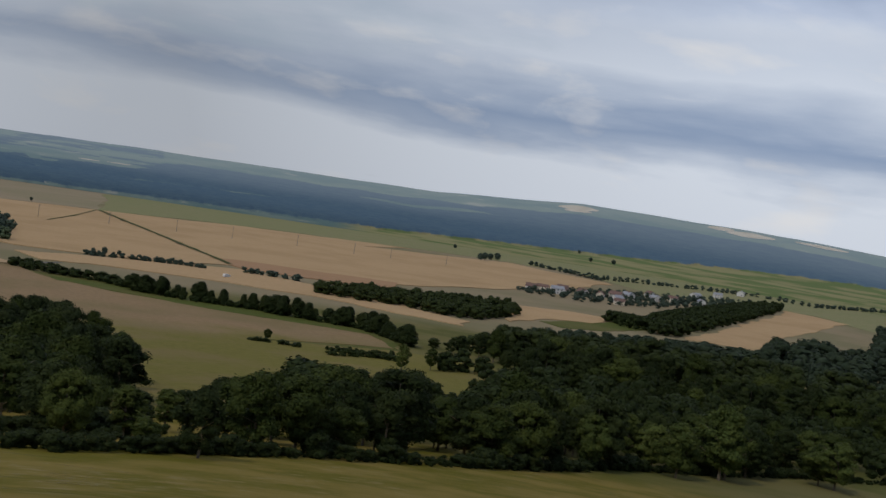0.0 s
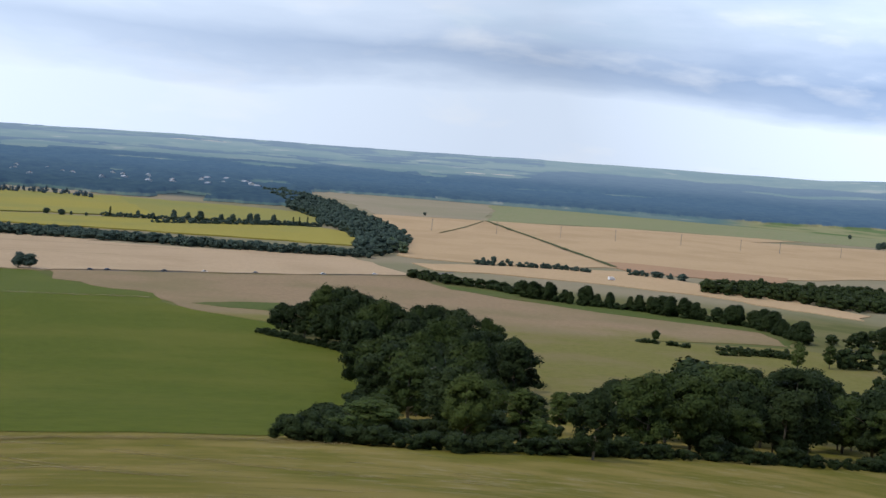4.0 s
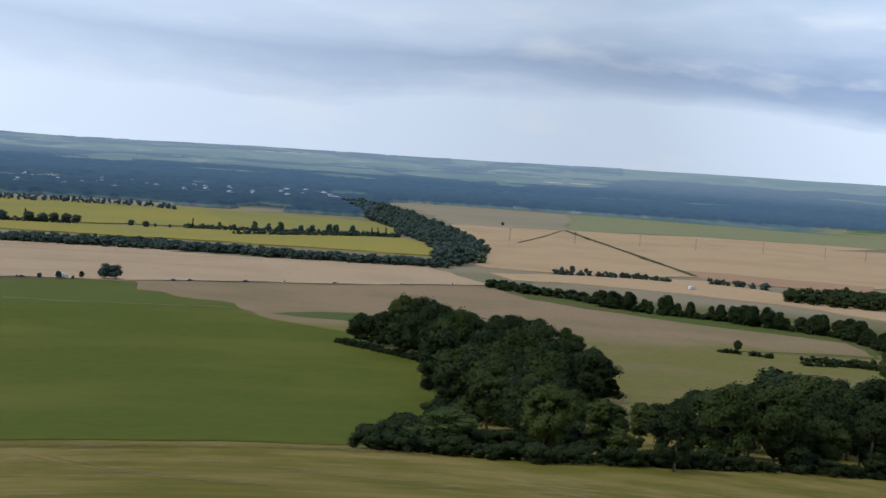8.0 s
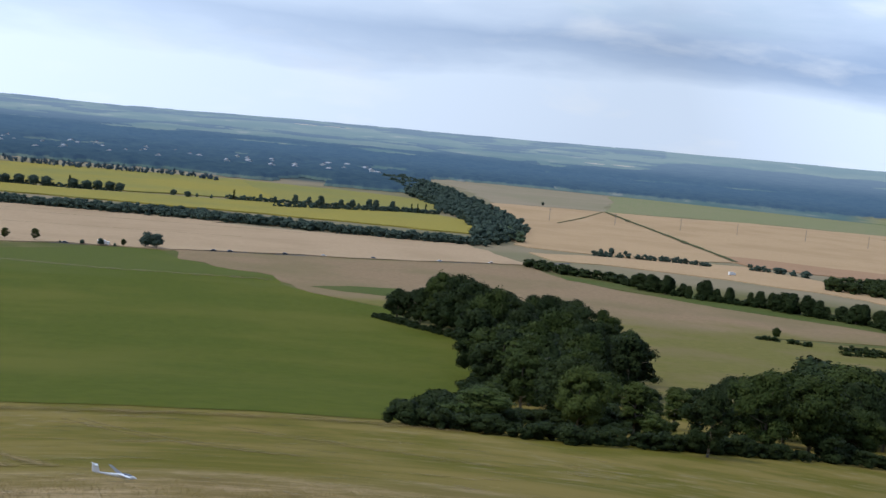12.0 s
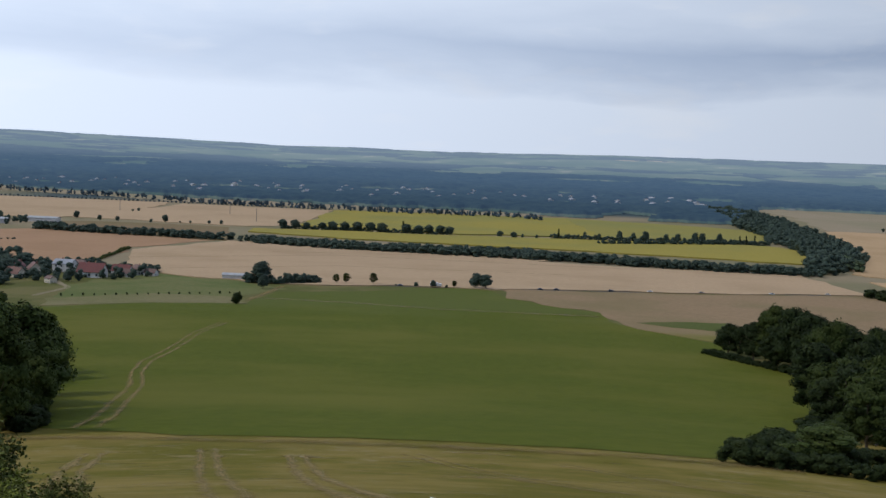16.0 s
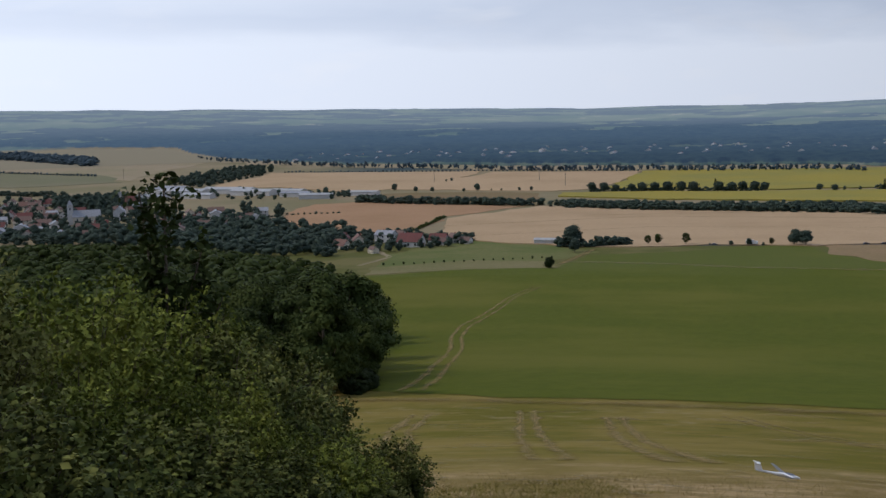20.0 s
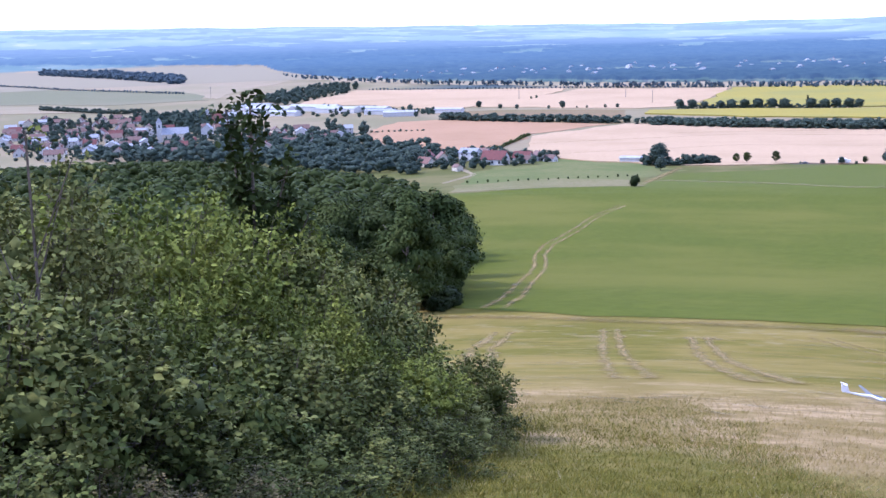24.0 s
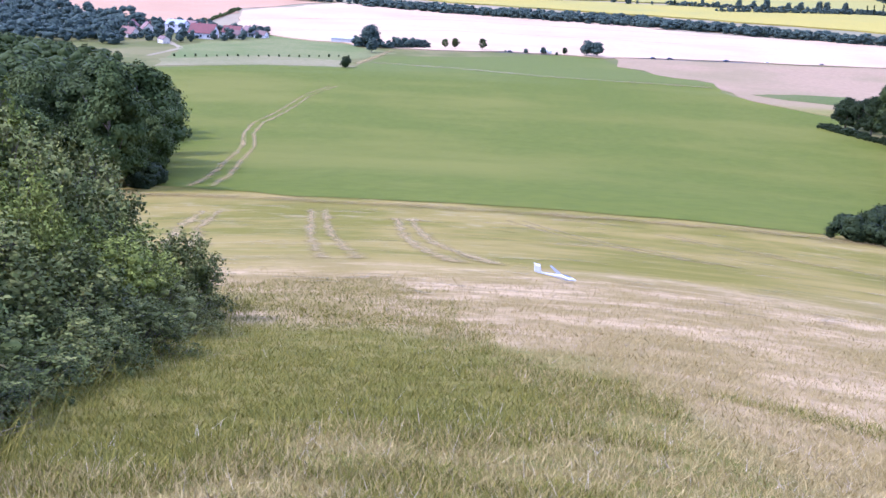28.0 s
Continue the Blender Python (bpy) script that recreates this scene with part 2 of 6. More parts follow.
brown = n.mix(n.math("MULTIPLY", n.span(n.noise(0.007, 5, 0.6), 0.42, 0.68), 0.7), brown, (0.172, 0.136, 0.060))
weed = n.mix(n.span(n.noise(0.30, 6), 0.35, 0.65), (0.138, 0.124, 0.028), (0.166, 0.144, 0.038))
weed = n.mix(n.math("MULTIPLY", n.span(n.noise(0.018, 5, 0.65), 0.45, 0.66), 0.7), weed, (0.186, 0.140, 0.060))
xyz = n.t.nodes.new("ShaderNodeSeparateXYZ")
n.t.links.new(n.co, xyz.inputs[0])
from_edge = n.math("ADD", n.math("ADD", n.math("MULTIPLY", xyz.outputs[0], EDGE_N[0]), n.math("MULTIPLY", xyz.outputs[1], EDGE_N[1])), n.math("MULTIPLY", n.math("SUBTRACT", n.noise(0.014, 6, 0.65), 0.5), 190.0))
MAT["olive"] = n.done(n.mix(n.span(from_edge, EDGE_C - 40.0, EDGE_C + 40.0), weed, brown), n.noise(1.2, 5), 0.5, 0.3)
MAT["sunflower"] = crop("sunflower", (0.262, 0.214, 0.042), (0.298, 0.240, 0.050), (0.205, 0.195, 0.058), 0.3, 5, 0.006)
MAT["sunflower_faded"] = crop("fading_sunflower", (0.225, 0.200, 0.050), (0.255, 0.216, 0.055), (0.195, 0.192, 0.058), 0.4, 5, 0.006)
MAT["pale_green"] = crop("pale_green_crop", (0.160, 0.188, 0.068), (0.250, 0.215, 0.120), (0.195, 0.200, 0.090), 0.8, 60, 0.003)
MAT["pale"] = crop("pale_stubble", (0.262, 0.208, 0.132), (0.292, 0.232, 0.150), (0.215, 0.192, 0.110), 0.4, 10, 0.004)
MAT["grey_green"] = crop("grey_green_crop", (0.142, 0.142, 0.078), (0.165, 0.160, 0.092), (0.185, 0.165, 0.100), 0.4, 10, 0.004)
def soft_track(name, a, b, edge=0.0, full=1.15, most=0.72):
    """Worn ground that fades into the grass at its ragged edges."""
    n = Nodes(name, 0.95, spec=0.06)
    c = n.mix(n.span(n.noise(1.5, 5), 0.35, 0.65), a, b)
    uv = n.t.nodes.new("ShaderNodeSeparateXYZ")
    n.t.links.new(n.t.nodes["Texture Coordinate"].outputs["UV"], uv.inputs[0])
    across = n.math("SUBTRACT", 1.0, n.math("ABSOLUTE", n.math("SUBTRACT", n.math("MULTIPLY", uv.outputs[0], 2.0), 1.0)))
    rag = n.math("ADD", n.math("MULTIPLY", n.math("SUBTRACT", n.noise(0.9, 6, 0.65), 0.5), 1.5), n.math("MULTIPLY", n.math("SUBTRACT", n.noise(0.12, 3), 0.5), 1.3))
    n.put(n.math("MULTIPLY", n.span(n.math("ADD", across, rag), edge, full), most), n.b.inputs["Alpha"])
    return n.done(c)


MAT["track"] = soft_track("worn_track", (0.235, 0.172, 0.068), (0.275, 0.203, 0.088))
MAT["streak"] = soft_track("cut_straw", (0.225, 0.175, 0.090), (0.300, 0.232, 0.130), 0.25, 1.3, 0.55)
MAT["dry_edge"] = soft_track("dry_edge", (0.165, 0.120, 0.042), (0.215, 0.155, 0.062), 0.15, 1.5, 0.75)
MAT["lane"] = crop("pale_lane", (0.22, 0.18, 0.11), (0.26, 0.21, 0.135), (0.18, 0.15, 0.085))
MAT["ditch"] = crop("ditch_weeds", (0.050, 0.062, 0.022), (0.075, 0.082, 0.030), (0.105, 0.098, 0.045), 0, 0, 0.06)
MAT["chalk"] = crop("chalk_ground", (0.50, 0.46, 0.38), (0.56, 0.52, 0.44), (0.44, 0.40, 0.32))
MAT["asphalt"] = plain("asphalt", (0.05, 0.05, 0.052), (0.075, 0.073, 0.07), 1.5, 0.85)

# the hilltop meadow: mown green grass, a dry band, then olive grass with pale mowing streaks
n = Nodes("meadow", 0.95, spec=0.06)
vl = n.t.nodes.new("ShaderNodeVectorMath")
vl.operation = "LENGTH"
n.t.links.new(n.co, vl.inputs[0])
away = n.math("ADD", vl.outputs["Value"], n.math("MULTIPLY", n.math("SUBTRACT", n.noise(0.10, 6, 0.6), 0.5), 44.0))
grass = n.mix(n.span(n.noise(2.6, 7, 0.65), 0.32, 0.68), (0.084, 0.083, 0.009), (0.162, 0.127, 0.032))
lying = n.span(n.noise(0.22, 7, 0.66), 0.40, 0.60)
straw = n.mix(lying, (0.182, 0.130, 0.040), (0.345, 0.246, 0.122))
straw = n.mix(n.math("MULTIPLY", n.span(n.noise(1.6, 7, 0.65), 0.40, 0.66), 0.7), straw, (0.156, 0.112, 0.038))
olive = n.mix(n.span(n.noise(0.052, 7, 0.66), 0.38, 0.62), (0.112, 0.098, 0.010), (0.196, 0.146, 0.036))
side = n.t.nodes.new("ShaderNodeSeparateXYZ")
n.t.links.new(n.co, side.inputs[0])
edge = n.math("ADD", away, n.math("ADD", n.math("MULTIPLY", n.math("MAXIMUM", side.outputs[0], 0.0), 4.0), n.math("MULTIPLY", n.math("MINIMUM", side.outputs[0], 0.0), 1.5)))
c = n.mix(n.span(edge, 13.0, 21.0), grass, straw)
c = n.mix(n.span(away, 30.0, 50.0), c, olive)
streak = n.span(n.noise(0.30, 6, 0.64), 0.52, 0.66)
patchy = n.span(n.noise(0.03, 3), 0.42, 0.6)
c = n.mix(n.math("MULTIPLY", n.math("MULTIPLY", streak, patchy), 0.5), c, (0.255, 0.202, 0.104))
rough_land = n.mix(n.span(n.noise(0.006, 6), 0.38, 0.62), (0.185, 0.162, 0.086), (0.245, 0.196, 0.118))
c = n.mix(n.span(vl.outputs["Value"], 250.0, 330.0), c, n.mix(n.span(n.noise(0.02, 6), 0.4, 0.6), (0.092, 0.094, 0.025), (0.138, 0.121, 0.044)))
c = n.mix(n.span(vl.outputs["Value"], 900.0, 1000.0), c, rough_land)
# far forest floor, painted in the same haze blue as its canopy
hazy_floor_c = n.mix(n.span(n.noise(0.004, 6), 0.60, 0.70), (0.052, 0.076, 0.080), (0.170, 0.165, 0.110))
c = n.mix(n.math("MULTIPLY", n.span(vl.outputs["Value"], 1950.0, 2080.0), n.math("MULTIPLY", n.span(side.outputs[0], -620.0, -430.0), n.math("SUBTRACT", 1.0, n.span(side.outputs[0], 620.0, 760.0)))), c, hazy_floor_c)
MAT["ground"] = n.done(c, n.noise(3.0, 6), 0.6, 0.08)

# the far plain beyond the woods
n = Nodes("distance", 0.95, spec=0.0)
reach = n.t.nodes.new("ShaderNodeVectorMath")
reach.operation = "LENGTH"
n.t.links.new(n.co, reach.inputs[0])
xyz = n.t.nodes.new("ShaderNodeSeparateXYZ")
n.t.links.new(n.co, xyz.inputs[0])
polar = n.t.nodes.new("ShaderNodeCombineXYZ")
n.t.links.new(n.math("MULTIPLY", n.math("ARCTAN2", xyz.outputs[0], xyz.outputs[1]), 34.0), polar.inputs[0])
n.t.links.new(n.math("MULTIPLY", reach.outputs["Value"], 0.0105), polar.inputs[1])
n.co = polar.outputs[0]
wooded = n.t.nodes.new("ShaderNodeAttribute")
wooded.attribute_name = "wooded"
trees_c = n.mix(n.span(n.noise(2.2, 6, 0.6), 0.36, 0.64), (0.016, 0.030, 0.030), (0.030, 0.048, 0.040))
meadow_c = n.mix(n.span(n.noise(0.45, 5, 0.6), 0.42, 0.58), (0.060, 0.088, 0.045), (0.098, 0.118, 0.062))
meadow_c = n.mix(n.math("MULTIPLY", n.span(n.noise(0.9, 3, 0.5), 0.62, 0.70), 0.5), meadow_c, (0.260, 0.225, 0.150))
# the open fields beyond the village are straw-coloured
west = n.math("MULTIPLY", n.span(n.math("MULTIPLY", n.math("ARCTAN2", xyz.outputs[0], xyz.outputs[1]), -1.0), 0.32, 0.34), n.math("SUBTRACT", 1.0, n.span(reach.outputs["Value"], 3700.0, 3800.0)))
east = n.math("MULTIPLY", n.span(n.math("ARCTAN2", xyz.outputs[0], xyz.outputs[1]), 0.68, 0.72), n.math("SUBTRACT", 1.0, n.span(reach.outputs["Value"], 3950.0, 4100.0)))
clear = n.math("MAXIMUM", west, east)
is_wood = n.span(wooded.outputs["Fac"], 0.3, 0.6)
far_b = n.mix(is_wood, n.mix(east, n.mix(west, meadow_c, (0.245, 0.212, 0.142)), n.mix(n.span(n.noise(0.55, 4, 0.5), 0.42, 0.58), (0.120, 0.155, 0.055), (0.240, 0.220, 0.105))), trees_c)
# distance haze put in as emission, bluer and brighter farther out
haze_glow = n.mix(n.span(reach.outputs["Value"], 3700.0, 4950.0), n.mix(n.span(reach.outputs["Value"], 1800.0, 3700.0), (0.026, 0.044, 0.082), (0.066, 0.107, 0.180)), (0.205, 0.260, 0.340))
# the open fields east and west keep little of this hazy glow
n.put(n.mix(n.math("MULTIPLY", clear, n.math("SUBTRACT", 0.9, n.math("MULTIPLY", is_wood, 0.9))), haze_glow, (0.0, 0.0, 0.0)), n.b.inputs["Emission Color"])
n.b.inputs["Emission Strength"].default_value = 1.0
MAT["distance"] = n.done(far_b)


# ---- land form ----
DROP = [(0, 1.6), (32, 10.3), (100, 27.7), (165, 40.2), (300, 62.7), (500, 82.8), (700, 96), (850, 101.3), (1000, 105), (1300, 108),
        (2000, 110), (3000, 110), (3500, 108), (4100, 90), (4900, 17)]


def tangents():
    out = []
    for i in range(len(DROP)):
        if i in (0, len(DROP) - 1):
            j = max(i, 1)
            out.append((DROP[j][1] - DROP[j - 1][1]) / (DROP[j][0] - DROP[j - 1][0]))
            continue
        h0, h1 = DROP[i][0] - DROP[i - 1][0], DROP[i + 1][0] - DROP[i][0]
        d0, d1 = (DROP[i][1] - DROP[i - 1][1]) / h0, (DROP[i + 1][1] - DROP[i][1]) / h1
        out.append(0 if d0 * d1 <= 0 else 3 * (h0 + h1) / ((2 * h1 + h0) / d0 + (h1 + 2 * h0) / d1))
    return out


TAN = tangents()
# the skyline of the far country: heading, elevation in degrees
RIM = [(-180, 0), (-60, 0.35), (-34, 0.30), (-24, 0.10), (-14, -0.12), (-3, -0.35), (5, -0.38), (12, -0.25), (22, -0.2), (34, -0.04), (44, 0.02), (48, 0.3), (51, 0.5), (61, 0.42), (66, 0.15), (90, 0), (180, 0)]


def smooth(a, b, v):
    v = min(max((v - a) / (b - a), 0), 1)
    return v * v * (3 - 2 * v)


def land(x, y):
    """Height of the ground: a steep meadow under the hilltop, a long slope, the plain, and far rising country."""
    d = min(math.hypot(x, y), 4899.0)
    i = next(k for k in range(len(DROP) - 1) if d <= DROP[k + 1][0])
    (d0, p0), (d1, p1) = DROP[i], DROP[i + 1]
    h = d1 - d0
    s = (d - d0) / h
    drop = (2 * s ** 3 - 3 * s * s + 1) * p0 + (s ** 3 - 2 * s * s + s) * h * TAN[i] + (3 * s * s - 2 * s ** 3) * p1 + (s ** 3 - s * s) * h * TAN[i + 1]
    back = smooth(75, 120, abs((math.degrees(math.atan2(x, y)) - 15 + 180) % 360 - 180))
    z = (EYE - drop) * (1 - back) + back * min(d * 0.04, 45)
    if d < 90:
        z += (noise.noise((x * 0.35, y * 0.35, 0)) * 0.10 * (1 - smooth(16, 30, d)) + noise.noise((x * 1.3, y * 1.3, 4)) * 0.03 * (1 - smooth(8, 14, d))) * smooth(2, 6, d)
    if d > 3600:
        a, el = math.degrees(math.atan2(x, y)), 0.0
        for (a0, e0), (a1, e1) in zip(RIM, RIM[1:]):
            if a0 <= a <= a1:
                el = e0 + (e1 - e0) * (a - a0) / (a1 - a0)
        z += smooth(3600, 4890, d) * (4890 * math.tan(radians(el + 0.2)) + 4 * noise.noise((x * 0.004, y * 0.004, 2)))
    return z


# ---- builders ----
def mesh_of(name, verts, faces, smooth_faces=False):
    m = bpy.data.meshes.new(name)
    if isinstance(verts, np.ndarray):
        k = faces.shape[1]
        m.vertices.add(len(verts))
        m.vertices.foreach_set("co", np.ascontiguousarray(verts, dtype=np.float32).ravel())
        m.loops.add(faces.size)
        m.loops.foreach_set("vertex_index", np.ascontiguousarray(faces, dtype=np.int32).ravel())
        m.polygons.add(len(faces))
        m.polygons.foreach_set("loop_start", np.arange(0, faces.size, k, dtype=np.int32))
        m.update(calc_edges=True)
    else:
        m.from_pydata(verts, [], faces)
    if smooth_faces:
        m.polygons.foreach_set("use_smooth", [True] * len(m.polygons))
    m.update()
    return m


def part(name, data, material, parent=None, label="", at=None):
    """One mesh object, from a bmesh or a mesh, under a thing or a part."""
    if isinstance(data, bmesh.types.BMesh):
        m = bpy.data.meshes.new(name)
        data.to_mesh(m)
        data.free()
        data = m
    if material is not None and not data.materials:
        data.materials.append(material)
    ob = new(name, data)
    if parent is not None:
        ob.parent = parent
    if at is not None:
        ob.matrix_basis = at
    if label:
        ob["label"] = label
    return ob


def thing(name, label, category, group="", kind="", at=None):
    ob = tagged(new(name), label, category, group, kind)
    if at is not None:
        ob.matrix_basis = at
    return ob


def box(bm, size, centre, bevel=0.0, rot=None):
    m = Matrix.Translation(centre) @ (rot or Matrix.Identity(4)) @ Matrix.Diagonal((*size, 1))
    r = bmesh.ops.create_cube(bm, size=1, matrix=m)
    if bevel:
        edges = list({e for v in r["verts"] for e in v.link_edges})
        bmesh.ops.bevel(bm, geom=edges, offset=bevel, segments=2, affect="EDGES")
    return bm


def tube(bm, a, b, r0, r1, sides=6):
    a, b = Vector(a), Vector(b)
    q = (b - a).to_track_quat("Z", "Y").to_matrix()
    rings = []
    for p, r in ((a, r0), (b, r1)):
        rings.append([bm.verts.new(p + q @ Vector((r * math.cos(k * math.tau / sides), r * math.sin(k * math.tau / sides), 0))) for k in range(sides)])
    for k in range(sides):
        bm.faces.new((rings[0][k], rings[0][(k + 1) % sides], rings[1][(k + 1) % sides], rings[1][k]))
    bm.faces.new(rings[1])
    bm.faces.new(rings[0][::-1])
    return bm


def inside(poly, x, y):
    hit = False
    for (x0, y0), (x1, y1) in zip(poly, poly[1:] + poly[:1]):
        if (y0 > y) != (y1 > y) and x < (x1 - x0) * (y - y0) / (y1 - y0) + x0:
            hit = not hit
    return hit


def fill(poly, step, seed):
    """Jittered points inside a polygon."""
    r = random.Random(seed)
    xs, ys = [p[0] for p in poly], [p[1] for p in poly]
    out = []
    y = min(ys)
    while y < max(ys):
        x = min(xs)
        while x < max(xs):
            px, py = x + r.uniform(-0.42, 0.42) * step, y + r.uniform(-0.42, 0.42) * step
            if inside(poly, px, py):
                out.append((px, py))
            x += step
        y += step
    return out


def along(line, step):
    """Points every step metres along a polyline."""
    out = []
    for (x0, y0), (x1, y1) in zip(line, line[1:]):
        k = max(1, round(math.hypot(x1 - x0, y1 - y0) / step))
        out += [(x0 + (x1 - x0) * i / k, y0 + (y1 - y0) * i / k) for i in range(k)]
    return out + [line[-1]]


from mathutils.geometry import delaunay_2d_cdt


def drape(name, poly, step, height, material, label, category="field"):
    """A field: its crop stands a little over the ground, with a low edge all round."""
    rim = along(poly + poly[:1], step * 0.6)[:-1]
    rim = [(x + 0.3 * step * noise.noise((x * 0.9 / step, y * 0.9 / step, 1)), y + 0.3 * step * noise.noise((x * 0.9 / step, y * 0.9 / step, 8))) for x, y in rim]
    pts = [Vector(p) for p in rim]
    k = len(pts)
    inner = [p for p in fill(poly, step, len(name)) if min((p[0] - q[0]) ** 2 + (p[1] - q[1]) ** 2 for q in rim) > (0.35 * step) ** 2]
    v, e, f, *_ = delaunay_2d_cdt(pts + [Vector(p) for p in inner], [], [list(range(k))], 1, 0.01)
    top = [(p.x, p.y, land(p.x, p.y) + height) for p in v]
    faces = [list(a) for a in f]
    count = {}
    for a in faces:
        for i in range(len(a)):
            key = tuple(sorted((a[i], a[(i + 1) % len(a)])))
            count.setdefault(key, []).append((a[i], a[(i + 1) % len(a)]))
    low_of = {}
    for key, uses in count.items():
        if len(uses) == 1 and height > 0.1:
            a, b = uses[0]
            for i in (a, b):
                if i not in low_of:
                    low_of[i] = len(top)
                    top.append((top[i][0], top[i][1], top[i][2] - height - 0.3))
            faces.append([b, a, low_of[a], low_of[b]])
    ob = new(name, mesh_of(name, top, faces, False))
    ob.data.materials.append(material)
    return tagged(ob, label, category, kind="structure")


def ribbon(name, line, width, height, material, label, category, step=6.0, gaps=0.0):
    pts = along(line, step)
    verts, faces = [], []
    for i, (x, y) in enumerate(pts):
        a, b = pts[max(i - 1, 0)], pts[min(i + 1, len(pts) - 1)]
        t = Vector((b[0] - a[0], b[1] - a[1])).normalized()
        w = width * (0.5 + 0.35 * noise.noise((x * 0.4, y * 0.4, width)))
        x += 0.25 * width * noise.noise((x * 0.5, y * 0.3, 7))
        for s in (-1, 1):
            px, py = x - t.y * w * s, y + t.x * w * s
            verts.append((px, py, land(px, py) + height))
        if i and noise.noise((x * 0.09, y * 0.12, 1 + width * 3)) > gaps - 0.75:
            faces.append((2 * i - 2, 2 * i - 1, 2 * i + 1, 2 * i))
    ob = new(name, mesh_of(name, verts, faces))
    uv = ob.data.uv_layers.new(name="across")
    for loop in ob.data.loops:
        uv.data[loop.index].uv = (loop.vertex_index % 2, loop.vertex_index // 2 * step)
    ob.data.materials.append(material)
    return tagged(ob, label, category, kind="structure")


def streaks(name, lines, material, label, step=1.2):
    """Short ragged strips lying on the ground, joined: each a line and its width."""
    verts, faces, sides = [], [], []
    for line, width, lift in lines:
        pts = along(line, step)
        k = len(verts)
        for i, (x, y) in enumerate(pts):
            a, b = pts[max(i - 1, 0)], pts[min(i + 1, len(pts) - 1)]
            t = Vector((b[0] - a[0], b[1] - a[1])).normalized()
            w = width * 0.5 * (0.25 + math.sin(math.pi * (i + 0.5) / len(pts)))
            for s in (-1, 1):
                px, py = x - t.y * w * s, y + t.x * w * s
                verts.append((px, py, land(px, py) + lift))
            if i:
                faces.append((k + 2 * i - 2, k + 2 * i - 1, k + 2 * i + 1, k + 2 * i))
    ob = new(name, mesh_of(name, verts, faces))
    uv = ob.data.uv_layers.new(name="across")
    for loop in ob.data.loops:
        uv.data[loop.index].uv = (loop.vertex_index % 2, 0)
    ob.data.materials.append(material)
    return tagged(ob, label, "track", kind="structure")


# ---- ground ----
def sheet(name, rings, headings, material, closed):
    verts = [(d * math.sin(radians(a)), d * math.cos(radians(a)), land(d * math.sin(radians(a)), d * math.cos(radians(a)))) for d in rings for a in headings]
    k, faces = len(headings), []
    for i in range(len(rings) - 1):
        for j in range(k if closed else k - 1):
            faces.append((i * k + j, i * k + (j + 1) % k, (i + 1) * k + (j + 1) % k, (i + 1) * k + j))
    if closed and rings[0] < 1:
        faces.append(tuple(range(k)))
    ob = new(name, mesh_of(name, verts, faces, True))
    ob.data.materials.append(material)
    return ob


HEADINGS = [-42 + 0.5 * i for i in range(229)] + [74 + 2.5 * i for i in range(1, 98)]
RINGS = [0.05]
while RINGS[-1] < 2600:
    RINGS.append(RINGS[-1] + max(0.35, RINGS[-1] * 0.028))
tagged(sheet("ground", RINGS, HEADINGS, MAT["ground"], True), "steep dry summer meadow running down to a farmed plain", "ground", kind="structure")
# the far country: open land and woods, whose canopy stands over it. heading, distance at which the woods begin
INNER = [(-42, 3950), (-32.3, 3930), (-24.5, 3650), (-22.4, 3560), (-21.6, 3050), (-20.6, 2780), (-18.0, 2560), (-14.3, 2330), (-6.2, 2090), (1.7, 2000), (8.0, 1990), (11.0, 1915), (19.3, 1930), (20.0, 2570), (27.8, 2650), (38.4, 2800), (42.3, 2880),
         (50.5, 3360), (57.7, 3790), (63.6, 3940), (72, 4000)]
# clearings: heading from and to, distance from and to
OPEN = [(3.5, 8.5, 3840, 4120), (5.0, 20.5, 4060, 4330), (9.5, 14.5, 3700, 3900), (15.5, 20.0, 3780, 4000), (20.0, 30.5, 4150, 4400), (28.5, 33.0, 3560, 3720), (33.0, 37.5, 3720, 3850), (23.5, 27.0, 3900, 4010),
        (-14.0, -6.5, 4060, 4180), (-4.0, 3.0, 3980, 4150), (-20.0, -12.0, 4420, 4560), (-36.0, -24.0, 4400, 4540), (-10.0, 4.0, 4420, 4600), (4.0, 22.0, 4440, 4700), (24.0, 33.0, 4500, 4640), (40.0, 47.0, 4300, 4390)]


def inner(a):
    for (a0, d0), (a1, d1) in zip(INNER, INNER[1:]):
        if a0 <= a <= a1:
            return d0 + (d1 - d0) * (a - a0) / (a1 - a0)
    return 9999


def town(a, d):
    """The houses and gardens at the forest's near side."""
    return -20 < a < 19 and 2230 < d < 2800 + 160 * noise.noise((a * 0.5, 3, 3))


def wooded_at(a, d):
    """1 in the far woods, 0 in the open."""
    wob = noise.noise((a * 0.45, d * 0.004, 5))
    if d < inner(a) + 60 * noise.noise((a * 1.7, 1, 1)):
        return 0
    for a0, a1, d0, d1 in OPEN:
        taper = min(1.0, (a - a0) / 1.5, (a1 - a) / 1.5)
        if taper > 0 and d0 + 70 * wob + (1 - taper) * (d1 - d0) * 0.5 < d < d1 + 70 * wob - (1 - taper) * (d1 - d0) * 0.5:
            return 0
    if a > 31:
        return 1 if d < 4560 + 60 * noise.noise((a * 0.4, 2, 2)) else 0
    if d > 4380:
        return 1 if noise.noise((a * 0.40, d * 0.016, 9)) + 0.5 * noise.noise((a * 1.4, d * 0.04, 2)) > -0.08 else 0
    return 1 if noise.noise((a * 0.25, d * 0.006, 31)) + 0.4 * noise.noise((a * 0.9, d * 0.02, 7)) < 0.36 else 0


